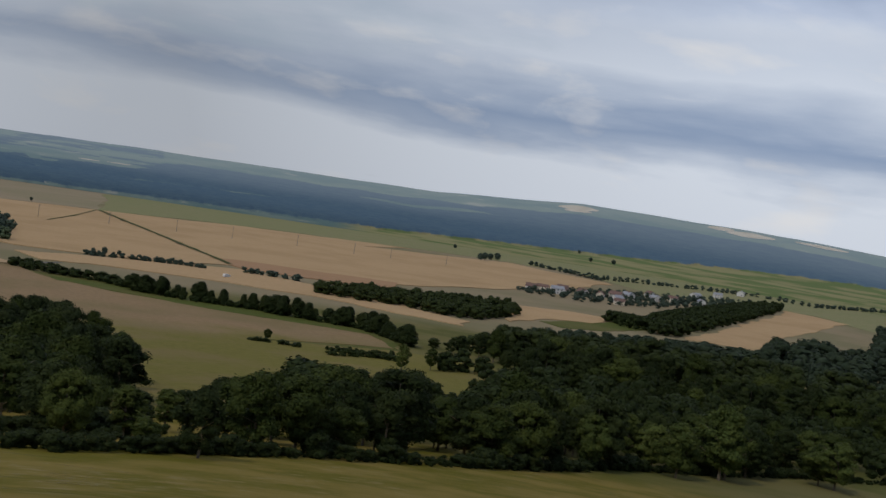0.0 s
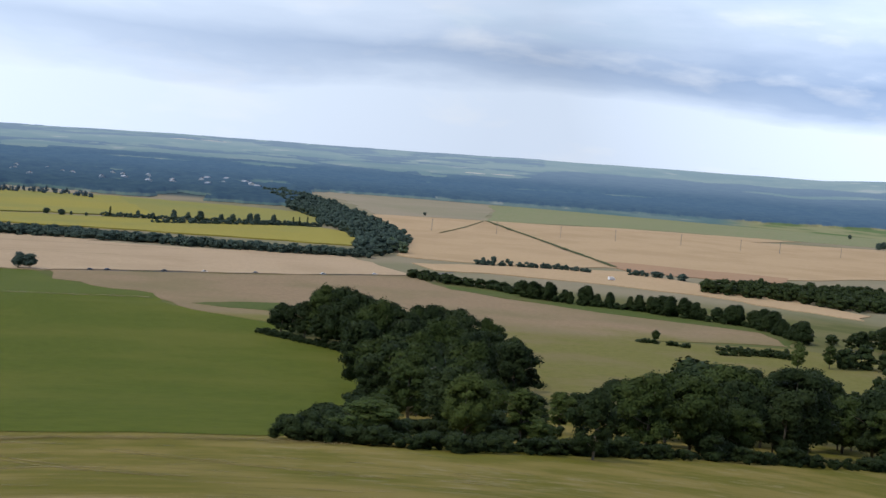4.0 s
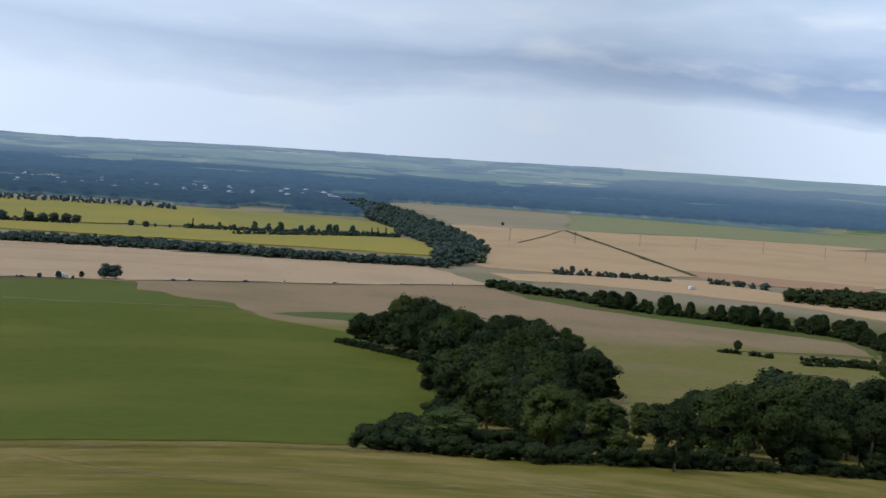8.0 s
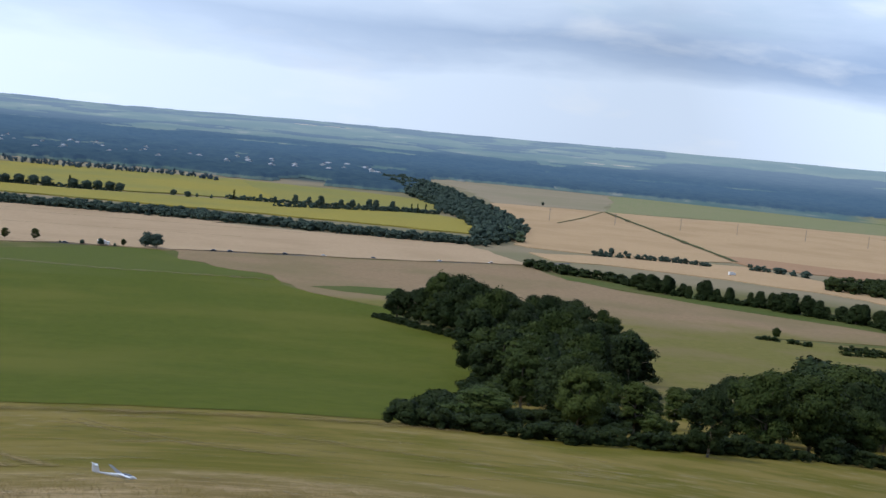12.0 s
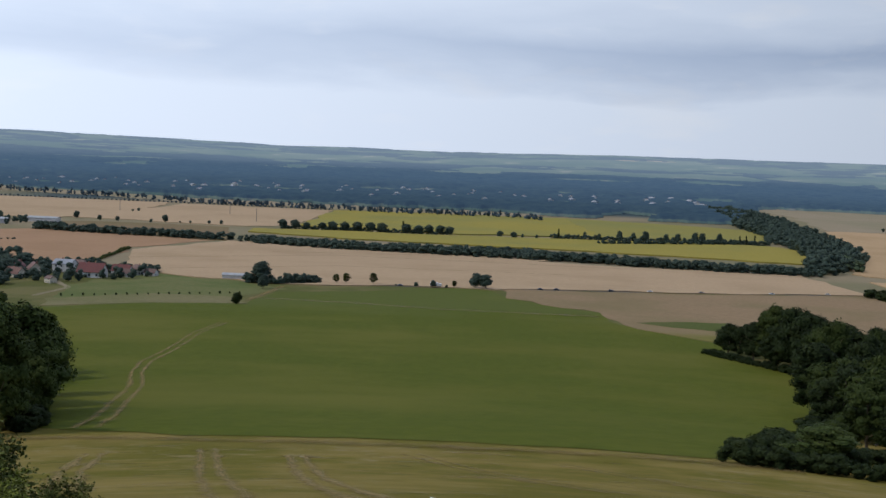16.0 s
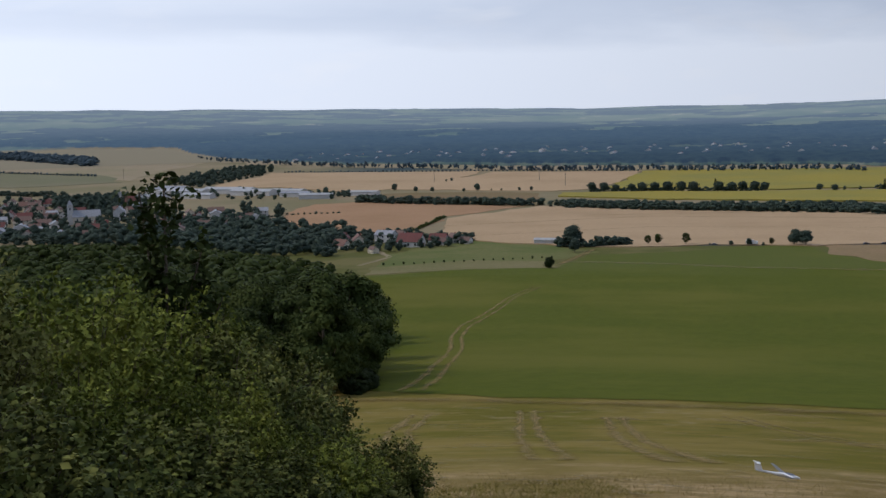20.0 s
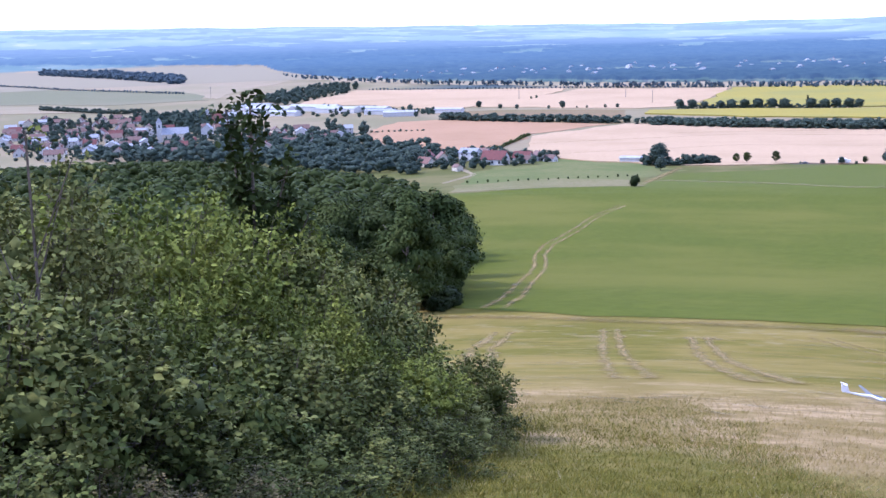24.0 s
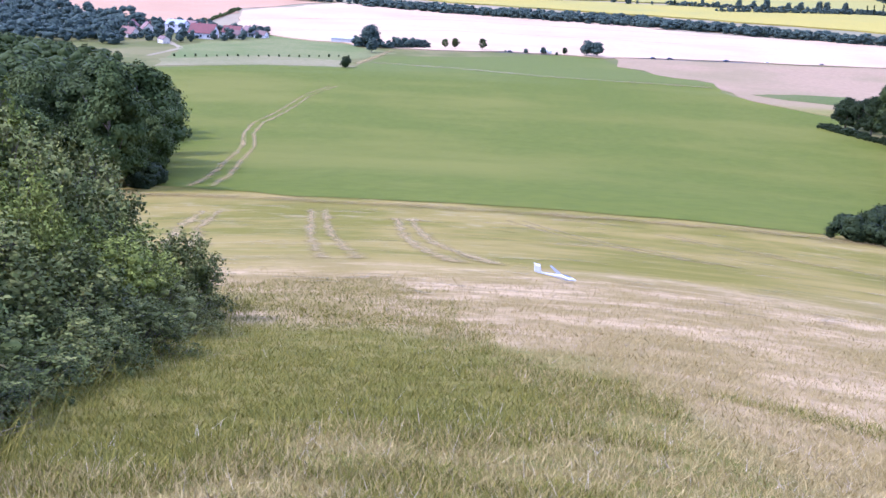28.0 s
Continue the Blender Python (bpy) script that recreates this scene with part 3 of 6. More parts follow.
def far_sheet():
    near, sides = 1880.0, [-42 + 0.15 * i for i in range(761)]
    dist = [near]
    while dist[-1] < 4890:
        dist.append(dist[-1] + 6.5 + (dist[-1] - near) * 0.0022)
    dist.append(4897.0)
    verts, wood_of, k = [], [], len(sides)
    for d in dist:
        for a in sides:
            x, y = d * math.sin(radians(a)), d * math.cos(radians(a))
            w = wooded_at(a, d)
            tall = 0.0
            if w:
                tall = 9.5 + 3.0 * noise.noise((x * 0.02, y * 0.02, 6)) + 3.2 * noise.noise((x * 0.085, y * 0.085, 2))
                if town(a, d):
                    tall = max(1.0, tall * 0.48 + 4.5 * noise.noise((x * 0.05, y * 0.05, 12)))
                tall *= 1 - smooth(3900, 4400, d) * 0.85
            verts.append((x, y, land(x, y) + 0.6 + tall))
            # far woods and clearings blend together, haze put into the colour mask
            wood_of.append(w * (1 - 0.44 * smooth(4350, 4800, d)) + (1 - w) * 0.36 * smooth(4250, 4700, d))
    faces = []
    for i in range(len(dist) - 1):
        for j in range(k - 1):
            q = (i * k + j, i * k + j + 1, (i + 1) * k + j + 1, (i + 1) * k + j)
            if dist[i] >= 2590 or any(wood_of[v] for v in q):
                faces.append(q)
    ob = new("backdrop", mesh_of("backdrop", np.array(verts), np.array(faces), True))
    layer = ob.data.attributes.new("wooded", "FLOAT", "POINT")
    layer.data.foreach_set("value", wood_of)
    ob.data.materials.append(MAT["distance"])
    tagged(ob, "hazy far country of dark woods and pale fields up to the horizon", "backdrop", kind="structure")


far_sheet()
BEHIND = [72 + 2.5 * i for i in range(99)]
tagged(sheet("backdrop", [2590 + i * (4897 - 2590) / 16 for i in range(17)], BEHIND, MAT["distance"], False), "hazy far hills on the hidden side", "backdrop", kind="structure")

# ---- fields ----
FIELDS = [
    ("green_field", [(-44, 166), (-92, 335), (-128, 473), (-158, 633), (-103, 677), (-52, 681), (-38, 762), (20, 784), (79, 826), (106, 824), (112, 762), (129, 727), (156, 686), (150, 635), (156, 597), (171, 546), (186, 512), (157, 485), (166, 420), (161, 378), (125, 292), (49, 136), (16, 139), (-17, 145)], 8, 0.07, "green", "broad green mown field on the slope"),
    ("grass_strip", [(-157, 644), (-163, 690), (-111, 732), (-64, 722), (-52, 681), (-102, 673)], 16, 0.16, "dry", "dry pale grass strip above the green field"),
    ("paddock", [(-162, 690), (-172, 780), (-148, 893), (-87, 868), (-56, 812), (-32, 786), (-63, 718), (-111, 732)], 18, 0.10, "paddock", "green paddock grass beside the hamlet"),
    ("wheat_field", [(-160, 914), (-188, 1090), (-113, 1227), (83, 1170), (210, 1108), (186, 1092), (258, 1064), (417, 1028), (407, 879), (253, 844), (115, 831), (110, 824), (-57, 825), (-133, 881)], 40, 0.70, "wheat", "long pale ripe wheat field beyond the road"),
    ("stubble_field", [(115, 826), (251, 839), (405, 874), (397, 780), (447, 660), (517, 577), (485, 518), (387, 517), (286, 490), (250, 525), (205, 520), (187, 514), (172, 547), (157, 598), (151, 635), (157, 687), (130, 728), (113, 763)], 30, 0.20, "olive", "brown harvested stubble field"),
    ("grass_strip", [(404, 805), (482, 726), (548, 612), (531, 563), (480, 510), (517, 577), (447, 660), (397, 780)], 24, 0.28, "fresh", "green grass strip under the hedge"),
    ("crop_field", [(304, 528), (386, 513), (472, 503), (502, 449), (336, 300), (209, 250), (135, 217), (210, 371)], 22, 0.34, "olive", "yellow-green crop field behind the wood"),
    ("wheat_field", [(465, 993), (608, 999), (700, 989), (720, 891), (745, 789), (684, 723), (644, 803), (570, 879), (503, 921), (455, 930)], 30, 0.60, "wheat_gold", "tan wheat strip between two hedges"),
    ("wheat_field", [(737, 1736), (927, 1711), (742, 1114), (720, 1028), (577, 1001), (486, 1040), (476, 1068), (582, 1274)], 45, 0.70, "wheat_gold", "golden wheat field beyond the hedges"),
    ("wheat_field", [(932, 1713), (1232, 1686), (1489, 1591), (1314, 1521), (1640, 1479), (1638, 1244), (1310, 1067), (1101, 1005), (903, 960), (788, 977), (720, 1028), (742, 1114)], 60, 0.75, "wheat_gold", "long golden wheat field with poles"),
    ("stubble_field", [(840, 2502), (894, 2465), (1240, 2256), (935, 1726), (743, 1751), (835, 2139)], 60, 0.30, "pale", "pale stubble field before the forest"),
    ("crop_field", [(1234, 2252), (1541, 2286), (1736, 2151), (1746, 2030), (2117, 1917), (3005, 1953), (2975, 1366), (2709, 1242), (1794, 1332), (1671, 1508), (1502, 1605), (1243, 1701), (940, 1728)], 80, 0.45, "pale_green", "pale green crop field before the forest"),
    ("sunflower_field", [(-50, 1493), (-5, 1850), (47, 1850), (175, 1845), (363, 1835), (340, 1445), (298, 1437), (190, 1432), (144, 1424), (40, 1450), (9, 1442)], 40, 1.50, "sunflower", "yellow flowering sunflower field"),
    ("sunflower_field", [(330, 1445), (352, 1832), (470, 1770), (529, 1740), (608, 1662), (544, 1462), (503, 1425), (414, 1445)], 40, 1.56, "sunflower_faded", "fading green-yellow end of the sunflower field"),
    ("sunflower_field", [(-99, 1409), (9, 1412), (109, 1394), (185, 1400), (276, 1397), (406, 1413), (515, 1383), (540, 1300), (499, 1197), (462, 1150), (385, 1185), (266, 1228), (140, 1262), (9, 1300), (-102, 1360)], 30, 1.50, "sunflower", "narrow yellow sunflower strip behind the hedge"),
    ("wheat_field", [(-628, 1606), (-631, 1974), (-259, 1916), (-287, 1646), (-360, 1473), (-503, 1594)], 50, 0.70, "wheat", "pale wheat field behind the farm halls"),
    ("wheat_field", [(-333, 1520), (-238, 1895), (-14, 1854), (-46, 1489), (-113, 1451)], 50, 0.72, "wheat", "pale wheat field beside the sunflowers"),
    ("stubble_field", [(-355, 1453), (-219, 1459), (-128, 1425), (-109, 1241), (-116, 1228), (-318, 1299)], 40, 0.25, "stubble", "brown stubble strip behind the hedge"),
    ("stubble_field", [(-375, 1183), (-368, 1290), (-322, 1315), (-125, 1229), (-193, 1115), (-188, 968), (-230, 957), (-293, 989), (-347, 1096)], 35, 0.30, "rust", "rust-brown stubble field next to the village"),
    ("stubble_field", [(-2516, 3359), (-1418, 3478), (-941, 2610), (-891, 2068), (-837, 1824), (-1942, 2586)], 90, 0.30, "pale", "pale straw-coloured field beyond the village"),
    ("crop_field", [(-1752, 2331), (-996, 2049), (-817, 1779), (-956, 1686), (-1354, 1797)], 60, 0.40, "grey_green", "grey-green crop field beyond the village"),
    ("wheat_field", [(-1286, 1706), (-952, 1662), (-861, 1533), (-1143, 1514)], 50, 0.60, "pale", "tan field beyond the village roofs"),
    ("stubble_field", [(1012, 664), (1322, 792), (1815, 1000), (1860, 1028), (1828, 897), (1503, 784), (1149, 655), (1060, 609)], 40, 0.40, "wheat_gold", "tan field on the knoll"),
    ("wheat_field", [(968, 845), (1017, 825), (1062, 778), (955, 742), (888, 746), (800, 715), (828, 743)], 30, 0.70, "wheat_gold", "small golden field in the valley"),
    ("grass_strip", [(869, 731), (993, 752), (1103, 786), (1024, 712), (905, 688), (850, 694)], 30, 0.40, "fresh", "small green field in the valley"),
    ("grass_strip", [(163, 634), (191, 645), (222, 650), (214, 612), (203, 598), (179, 610)], 12, 0.30, "fresh", "thin green grass tongue in the stubble"),
    ("stubble_field", [(728, 1092), (783, 1076), (825, 1032), (909, 983), (849, 917), (761, 951), (707, 997)], 25, 0.85, "rust", "red-brown stubble strip along the wheat"),
    ("wheat_field", [(677, 836), (723, 780), (732, 695), (697, 664), (659, 744)], 25, 0.60, "wheat_gold", "narrow golden strip behind the hedge trees"),
    ("crop_field", [(2143, 1940), (3035, 1973), (3045, 1398), (1738, 790), (1875, 982), (1603, 1130), (1682, 1272), (1800, 1500)], 80, 0.30, "pale_green", "green meadows on the far plain"),
]
for name, poly, step, height, mat_name, label in FIELDS:
    drape(name, poly, step, height, MAT[mat_name], label)

# worn wheel tracks in the meadow and over the green field
TRACKS = [
    ([(-52, 560), (-58, 502), (-58, 422), (-59.1, 377), (-55.4, 336), (-48.9, 298), (-43.5, 245), (-36, 190), (-33, 160)], 0.8, 3.0, 0.12),
    ([(-3.3, 113), (-1.4, 81), (0.3, 56), (1.7, 43)], 0.3, 1.5, 0.35),
    ([(-12.8, 124), (-9.7, 94), (-3.6, 43)], 0.28, 1.5, 0.5),
    ([(-23.3, 118), (-20.1, 92), (-12.8, 57)], 0.32, 1.6, 0.5),
    ([(8, 118), (13, 92), (18, 70)], 0.2, 1.6, 0.8),
    ([(22, 112), (29, 92), (36, 78)], 0.2, 1.6, 0.8),
]
for ti_, (line, width, gauge, gaps) in enumerate(TRACKS):
    for s in (-0.5, 0.5):
        rut = []
        for i, (x, y) in enumerate(line):
            a, b = line[max(i - 1, 0)], line[min(i + 1, len(line) - 1)]
            t = Vector((b[0] - a[0], b[1] - a[1])).normalized()
            rut.append((x - t.y * gauge * s, y + t.x * gauge * s))
        ribbon("wheel_track", rut, width * (4.4 if gauge < 2 else 2.4), 0.16 if gauge > 2 else 0.05, MAT["track"], "pale worn wheel rut in the grass", "track", 1.5 if gauge < 2 else 4.0, -1)
ribbon("worn_edge", [(-46, 716), (-29, 712), (18, 698), (58, 676), (112, 668), (150, 662)], 16.0, 0.24, MAT["streak"], "pale worn line across the top of the green field", "track", 5.0, -1)
ribbon("worn_edge", [(-36, 800), (-46, 740), (-52, 700)], 7.0, 0.24, MAT["track"], "pale worn path from the road to the lone bush", "track", 4.0, -1)
ribbon("mown_edge", [(-42, 149), (-37, 145), (-19.7, 139), (-9.7, 135), (4, 131), (40, 129), (52, 126)], 12.0, 0.14, MAT["dry_edge"], "dry brown edge along the mown meadow", "track", 2.5, -1)
r = random.Random(12)
SWATHS = []
for i in range(230):
    a, d, turn = radians(r.uniform(-15, 28)), 24 + 106 * r.random() ** 1.2, radians(r.gauss(8, 26))
    x, y, l = d * math.sin(a), d * math.cos(a), r.uniform(0.5, 1.8) + max(0, d - 30) * r.uniform(0.01, 0.11)
    g = a + turn
    SWATHS.append(([(x, y), (x + math.cos(g) * l * 0.5, y - math.sin(g) * l * 0.5 + 0.4), (x + math.cos(g) * l, y - math.sin(g) * l)], (0.25 + d * 0.006) * r.uniform(0.6, 1.8), 0.03 + 0.0002 * i))
streaks("cut_straw", SWATHS, MAT["streak"], "pale broken streaks of cut straw on the meadow", 0.6)
ribbon("road", [(-172, 870), (-110, 838), (-57, 829), (110, 828), (253, 845), (407, 880), (470, 920)], 5.0, 0.08, MAT["asphalt"], "grey country road past the wheat field", "road", 12.0)
ribbon("tramline", [(-170, 900), (0, 985), (190, 965)], 1.6, 0.75, MAT["stubble"], "dark sprayer tramline through the wheat", "track", 14.0)
ribbon("tramline", [(-185, 1010), (0, 1090), (260, 1040)], 1.8, 0.75, MAT["stubble"], "dark sprayer tramline through the wheat", "track", 14.0)
ribbon("tramline", [(-60, 1110), (170, 1130), (420, 1010)], 1.8, 0.75, MAT["stubble"], "dark sprayer tramline through the wheat", "track", 14.0)
ribbon("farm_lane", [(-176, 705), (-168, 760), (-205, 850), (-260, 900)], 4.0, 0.1, MAT["lane"], "pale lane into the hamlet", "road", 12.0)
ribbon("field_ditch", [(927, 1711), (832, 1400), (742, 1114), (715, 1030)], 7.0, 1.2, MAT["ditch"], "weedy ditch between the wheat fields", "ditch", 20.0)
ribbon("field_ditch", [(690, 1400), (800, 1540), (915, 1700)], 3.5, 1.1, MAT["ditch"], "narrow weedy ditch in the wheat", "ditch", 20.0)

# ---- plants ----
def leaf_cloud(points, normals, size, seed, long=1.5, loose=0.5, oval=False):
    """Folded pointed leaves, one at each point, facing roughly along the normals; oval ones have a rounder outline."""
    r = np.random.RandomState(seed)
    p, n = np.asarray(points, float), np.asarray(normals, float)
    n = n + r.normal(0, loose, n.shape)
    n /= np.linalg.norm(n, axis=1)[:, None] + 1e-9
    u = np.cross(n, r.normal(0, 1, n.shape))
    u /= np.linalg.norm(u, axis=1)[:, None] + 1e-9
    v = np.cross(n, u)
    s = size * r.uniform(0.6, 1.35, (len(p), 1))
    if oval:
        droop = n * s * 0.14
        ring = [p - u * s * long * 0.5 - droop, p - u * s * long * 0.20 + v * s * 0.42 + droop, p + u * s * long * 0.16 + v * s * 0.40 + droop, p + u * s * long * 0.5 - droop * 1.6,
                p + u * s * long * 0.16 - v * s * 0.40 + droop, p - u * s * long * 0.20 - v * s * 0.42 + droop]
        k = np.arange(len(p)) * 6
        return np.stack(ring, 1).reshape(-1, 3), np.concatenate([np.stack([k + a, k + b, k + c], 1) for a, b, c in ((0, 1, 5), (1, 2, 4), (1, 4, 5), (2, 3, 4))], 0)
    verts = np.stack([p - u * s * long * 0.5, p + v * s * 0.5 + n * s * 0.18, p + u * s * long * 0.5, p - v * s * 0.5 + n * s * 0.18], 1).reshape(-1, 3)
    k = np.arange(len(p)) * 4
    faces = np.concatenate([np.stack([k, k + 1, k + 2], 1), np.stack([k, k + 2, k + 3], 1)], 0)
    return verts, faces


ICO = bmesh.new()
bmesh.ops.create_icosphere(ICO, subdivisions=1, radius=1)
ICO_V = np.array([v.co[:] for v in ICO.verts])
ICO_F = np.array([[v.index for v in f.verts] for f in ICO.faces])
ICO.free()
OCT_V = np.array([(1, 0, 0), (0, 1, 0), (-1, 0, 0), (0, -1, 0), (0, 0, 1), (0, 0, -1)], float)
OCT_F = np.array([(0, 1, 4), (1, 2, 4), (2, 3, 4), (3, 0, 4), (1, 0, 5), (2, 1, 5), (3, 2, 5), (0, 3, 5)])


def crown_data(width, tall, base, lobes, leaves, size, seed, spread=0.62, core=0.72, small=False, shag=1.25, lob_of=(0.20, 0.50), whole=0.8, uneven=0.0):
    """A crown: lobes set round an egg, each with a shell of leaves over a small dark core."""
    r = np.random.RandomState(seed)
    vs, fs, off = [], [], 0
    pts, nrm = [], []
    mid = base + (tall - base) * 0.52
    bulge = r.uniform(-0.5, 0.5, (5, 3))
    for i in range(lobes):
        a, h = r.uniform(0, math.tau), r.uniform(-0.92, 1)
        ring = math.sqrt(max(0.0, 1 - h * h)) * r.uniform(0.45, 1.0)
        if uneven:
            way = np.array([math.cos(a) * math.sqrt(max(0.0, 1 - h * h)), math.sin(a) * math.sqrt(max(0.0, 1 - h * h)), h])
            ring *= 1 + uneven * float(np.sin(bulge @ way * 7).sum()) * 0.5
        lob = r.uniform(*lob_of) * width * 0.5
        c = np.array([math.cos(a) * ring * width * 0.5 * spread, math.sin(a) * ring * width * 0.5 * spread, mid + h * (tall - base) * 0.5 - h * lob * 0.8])
        sq = np.array([1, 1, r.uniform(0.75, 1.0)]) * lob
        cv, cf = (OCT_V, OCT_F) if small else (ICO_V, ICO_F)
        vs.append(c + cv * sq * core * r.uniform(0.85, 1.1, (len(cv), 1)))
        fs.append(cf + off)
        off += len(cv)
        d = r.normal(0, 1, (leaves, 3))
        d[:, 2] = np.where(d[:, 2] < -0.5, -d[:, 2], d[:, 2])
        d /= np.linalg.norm(d, axis=1)[:, None]
        pts.append(c + d * sq * r.uniform(0.62, 1.0, (leaves, 1)) ** 1.0 * (1 + (shag - 1) * r.uniform(0, 1, (leaves, 1)) ** 2))
        out = (pts[-1] - np.array([0, 0, mid])) / np.array([width * 0.5, width * 0.5, (tall - base) * 0.5])
        nrm.append(d * (1 - whole * 0.6) + out * whole + np.array([0, 0, 0.3 * whole]))
    lv, lf = leaf_cloud(np.concatenate(pts), np.concatenate(nrm), size, seed, loose=0.42 if whole else 0.6)
    vs.append(lv)
    fs.append(lf + off)
    return np.concatenate(vs), np.concatenate(fs)


def crown_mesh(name, *a, **k):
    v, f = crown_data(*a, **k)
    return mesh_of(name, v, f, True)


def trunk_mesh(tall, base, radius, seed, limbs=7):
    r = random.Random(seed)
    bm = bmesh.new()
    mid = Vector((r.uniform(-0.2, 0.2), r.uniform(-0.2, 0.2), tall * 0.45))
    tube(bm, (0, 0, -0.6), mid, radius, radius * 0.65, 7)
    tube(bm, mid, (mid.x * 1.5, mid.y * 1.5, tall * 0.86), radius * 0.65, radius * 0.15, 6)
    for i in range(limbs):
        a, z = r.uniform(0, math.tau), r.uniform(base * 0.9, tall * 0.62)
        w = r.uniform(0.16, 0.3) * tall
        tube(bm, (0, 0, z), (math.cos(a) * w, math.sin(a) * w, z + w * r.uniform(0.5, 1.0)), radius * 0.35, radius * 0.1, 5)
    m = bpy.data.meshes.new("trunk")
    bm.to_mesh(m)
    bm.free()
    return m


KINDS = {}


def tree_kind(key, width, tall, base, lobes, leaves, size, mat_name, seed, label, **k):
    KINDS[key] = (trunk_mesh(tall, base, tall * 0.022, seed), crown_mesh("crown", width, tall, base, lobes, leaves, size, seed, **{"core": 0.6, **k}), tall, MAT[mat_name], label)
    KINDS[key][0].materials.append(MAT["bark"])
    KINDS[key][1].materials.append(MAT[mat_name])


# all drawn 10 m high, then scaled
FULL = {"core": 0.66, "spread": 0.80, "shag": 1.35, "lob_of": (0.13, 0.30), "whole": 0.6, "uneven": 0.30}
tree_kind("oak", 9.2, 10, 0.9, 90, 130, 0.21, "leaf_oak", 1, "full-leaved broad oak tree", **FULL)
tree_kind("oak_b", 8.2, 10, 0.6, 84, 130, 0.21, "leaf_oak", 2, "round-crowned green field maple", **FULL)
tree_kind("dark", 8.4, 10, 0.5, 88, 130, 0.21, "leaf_dark", 3, "dark dense hornbeam tree", **FULL)
tree_kind("dark_b", 7.4, 10, 0.8, 78, 130, 0.21, "leaf_dark", 4, "dark leafy ash tree", **FULL)
tree_kind("light", 7.8, 10, 0.8, 84, 130, 0.21, "leaf_light", 5, "light green leafy lime tree", **FULL)
tree_kind("light_b", 7.2, 10, 0.6, 78, 130, 0.21, "leaf_light", 15, "light green round field maple", **FULL)
tree_kind("tall", 5.4, 10, 1.4, 70, 120, 0.21, "leaf_oak", 6, "slender tall green poplar", **FULL)
tree_kind("pillar", 2.6, 10, 0.6, 26, 140, 0.28, "leaf_dark", 7, "narrow dark columnar poplar", spread=0.5)
tree_kind("field", 9.0, 10, 0.6, 34, 110, 0.62, "leaf_far_hazed", 8, "round dark green field tree", lob_of=(0.22, 0.5), shag=1.5)
tree_kind("field_b", 7.0, 10, 0.7, 30, 110, 0.60, "leaf_far_hazed", 9, "dark green roadside tree", lob_of=(0.22, 0.5), shag=1.5)
tree_kind("hedge_tree", 8.6, 10, 0.4, 34, 150, 0.36, "leaf_dark", 18, "tall dark tree of a field hedge", core=0.82, lob_of=(0.24, 0.48), shag=1.2)
tree_kind("shrub", 15.0, 10, -0.5, 30, 80, 1.0, "leaf_dark", 10, "low dark green bush")


TREE_NAME = {"oak": "oak_tree", "oak_b": "maple_tree", "dark": "hornbeam_tree", "dark_b": "ash_tree", "light": "lime_tree", "light_b": "maple_tree", "tall": "poplar_tree", "pillar": "poplar_tree", "hedge_tree": "hedge_tree",
             "field": "field_tree", "field_b": "field_tree"}


def tree(kind, x, y, tall, seed, group="", name="tree", wide=1.0, label=""):
    trunk, crown, full, mat_, lab = KINDS[kind]
    r = random.Random(seed)
    s = tall / full
    if name == "tree":
        name = TREE_NAME.get(kind, "tree")
    ob = thing(name, label or lab, "bush" if kind == "shrub" else "tree", group)
    ob.matrix_basis = Matrix.LocRotScale((x, y, land(x, y) - 0.05), Euler((0, 0, r.uniform(0, 6.28))), (s * wide, s * wide, s))
    part("trunk" if kind != "shrub" else "stem", trunk, None, ob)
    part("crown", crown, None, ob)
    return ob


def crest(table, x, y):
    """How high a tree at x, y may stand under the wood's skyline, seen from the hilltop: table of heading, elevation."""
    h = math.degrees(math.atan2(x, y))
    el = table[0][1] if h < table[0][0] else table[-1][1]
    for (a0, e0), (a1, e1) in zip(table, table[1:]):
        if a0 <= h <= a1:
            el = e0 + (e1 - e0) * (h - a0) / (a1 - a0)
    return EYE + math.hypot(x, y) * math.tan(radians(el)) - land(x, y)


CLUMPS = [crown_data(8.6, 10, -0.8, 9, 26, 0.95, 50 + i, core=0.92, shag=1.15, lob_of=(0.36, 0.56)) for i in range(5)]
CLUMPS_MID = [crown_data(8.0, 10, -0.5, 12, 64, 0.40, 60 + i, core=0.86, lob_of=(0.28, 0.5)) for i in range(6)]
CLUMPS_LOW = [crown_data(8.6, 10, -1.5, 8, 84, 0.56, 80 + i, core=0.86, lob_of=(0.34, 0.56), shag=1.35) for i in range(6)]
CLUMPS_WIDE = [crown_data(8.6, 10, -0.8, 8, 20, 0.95, 50 + i, core=0.95, shag=1.1, lob_of=(0.40, 0.60)) for i in range(5)]
CLUMPS_ROW = [crown_data(7.0, 10, 0.3, 5, 14, 1.3, 90 + i, core=0.95, lob_of=(0.45, 0.7)) for i in range(5)]


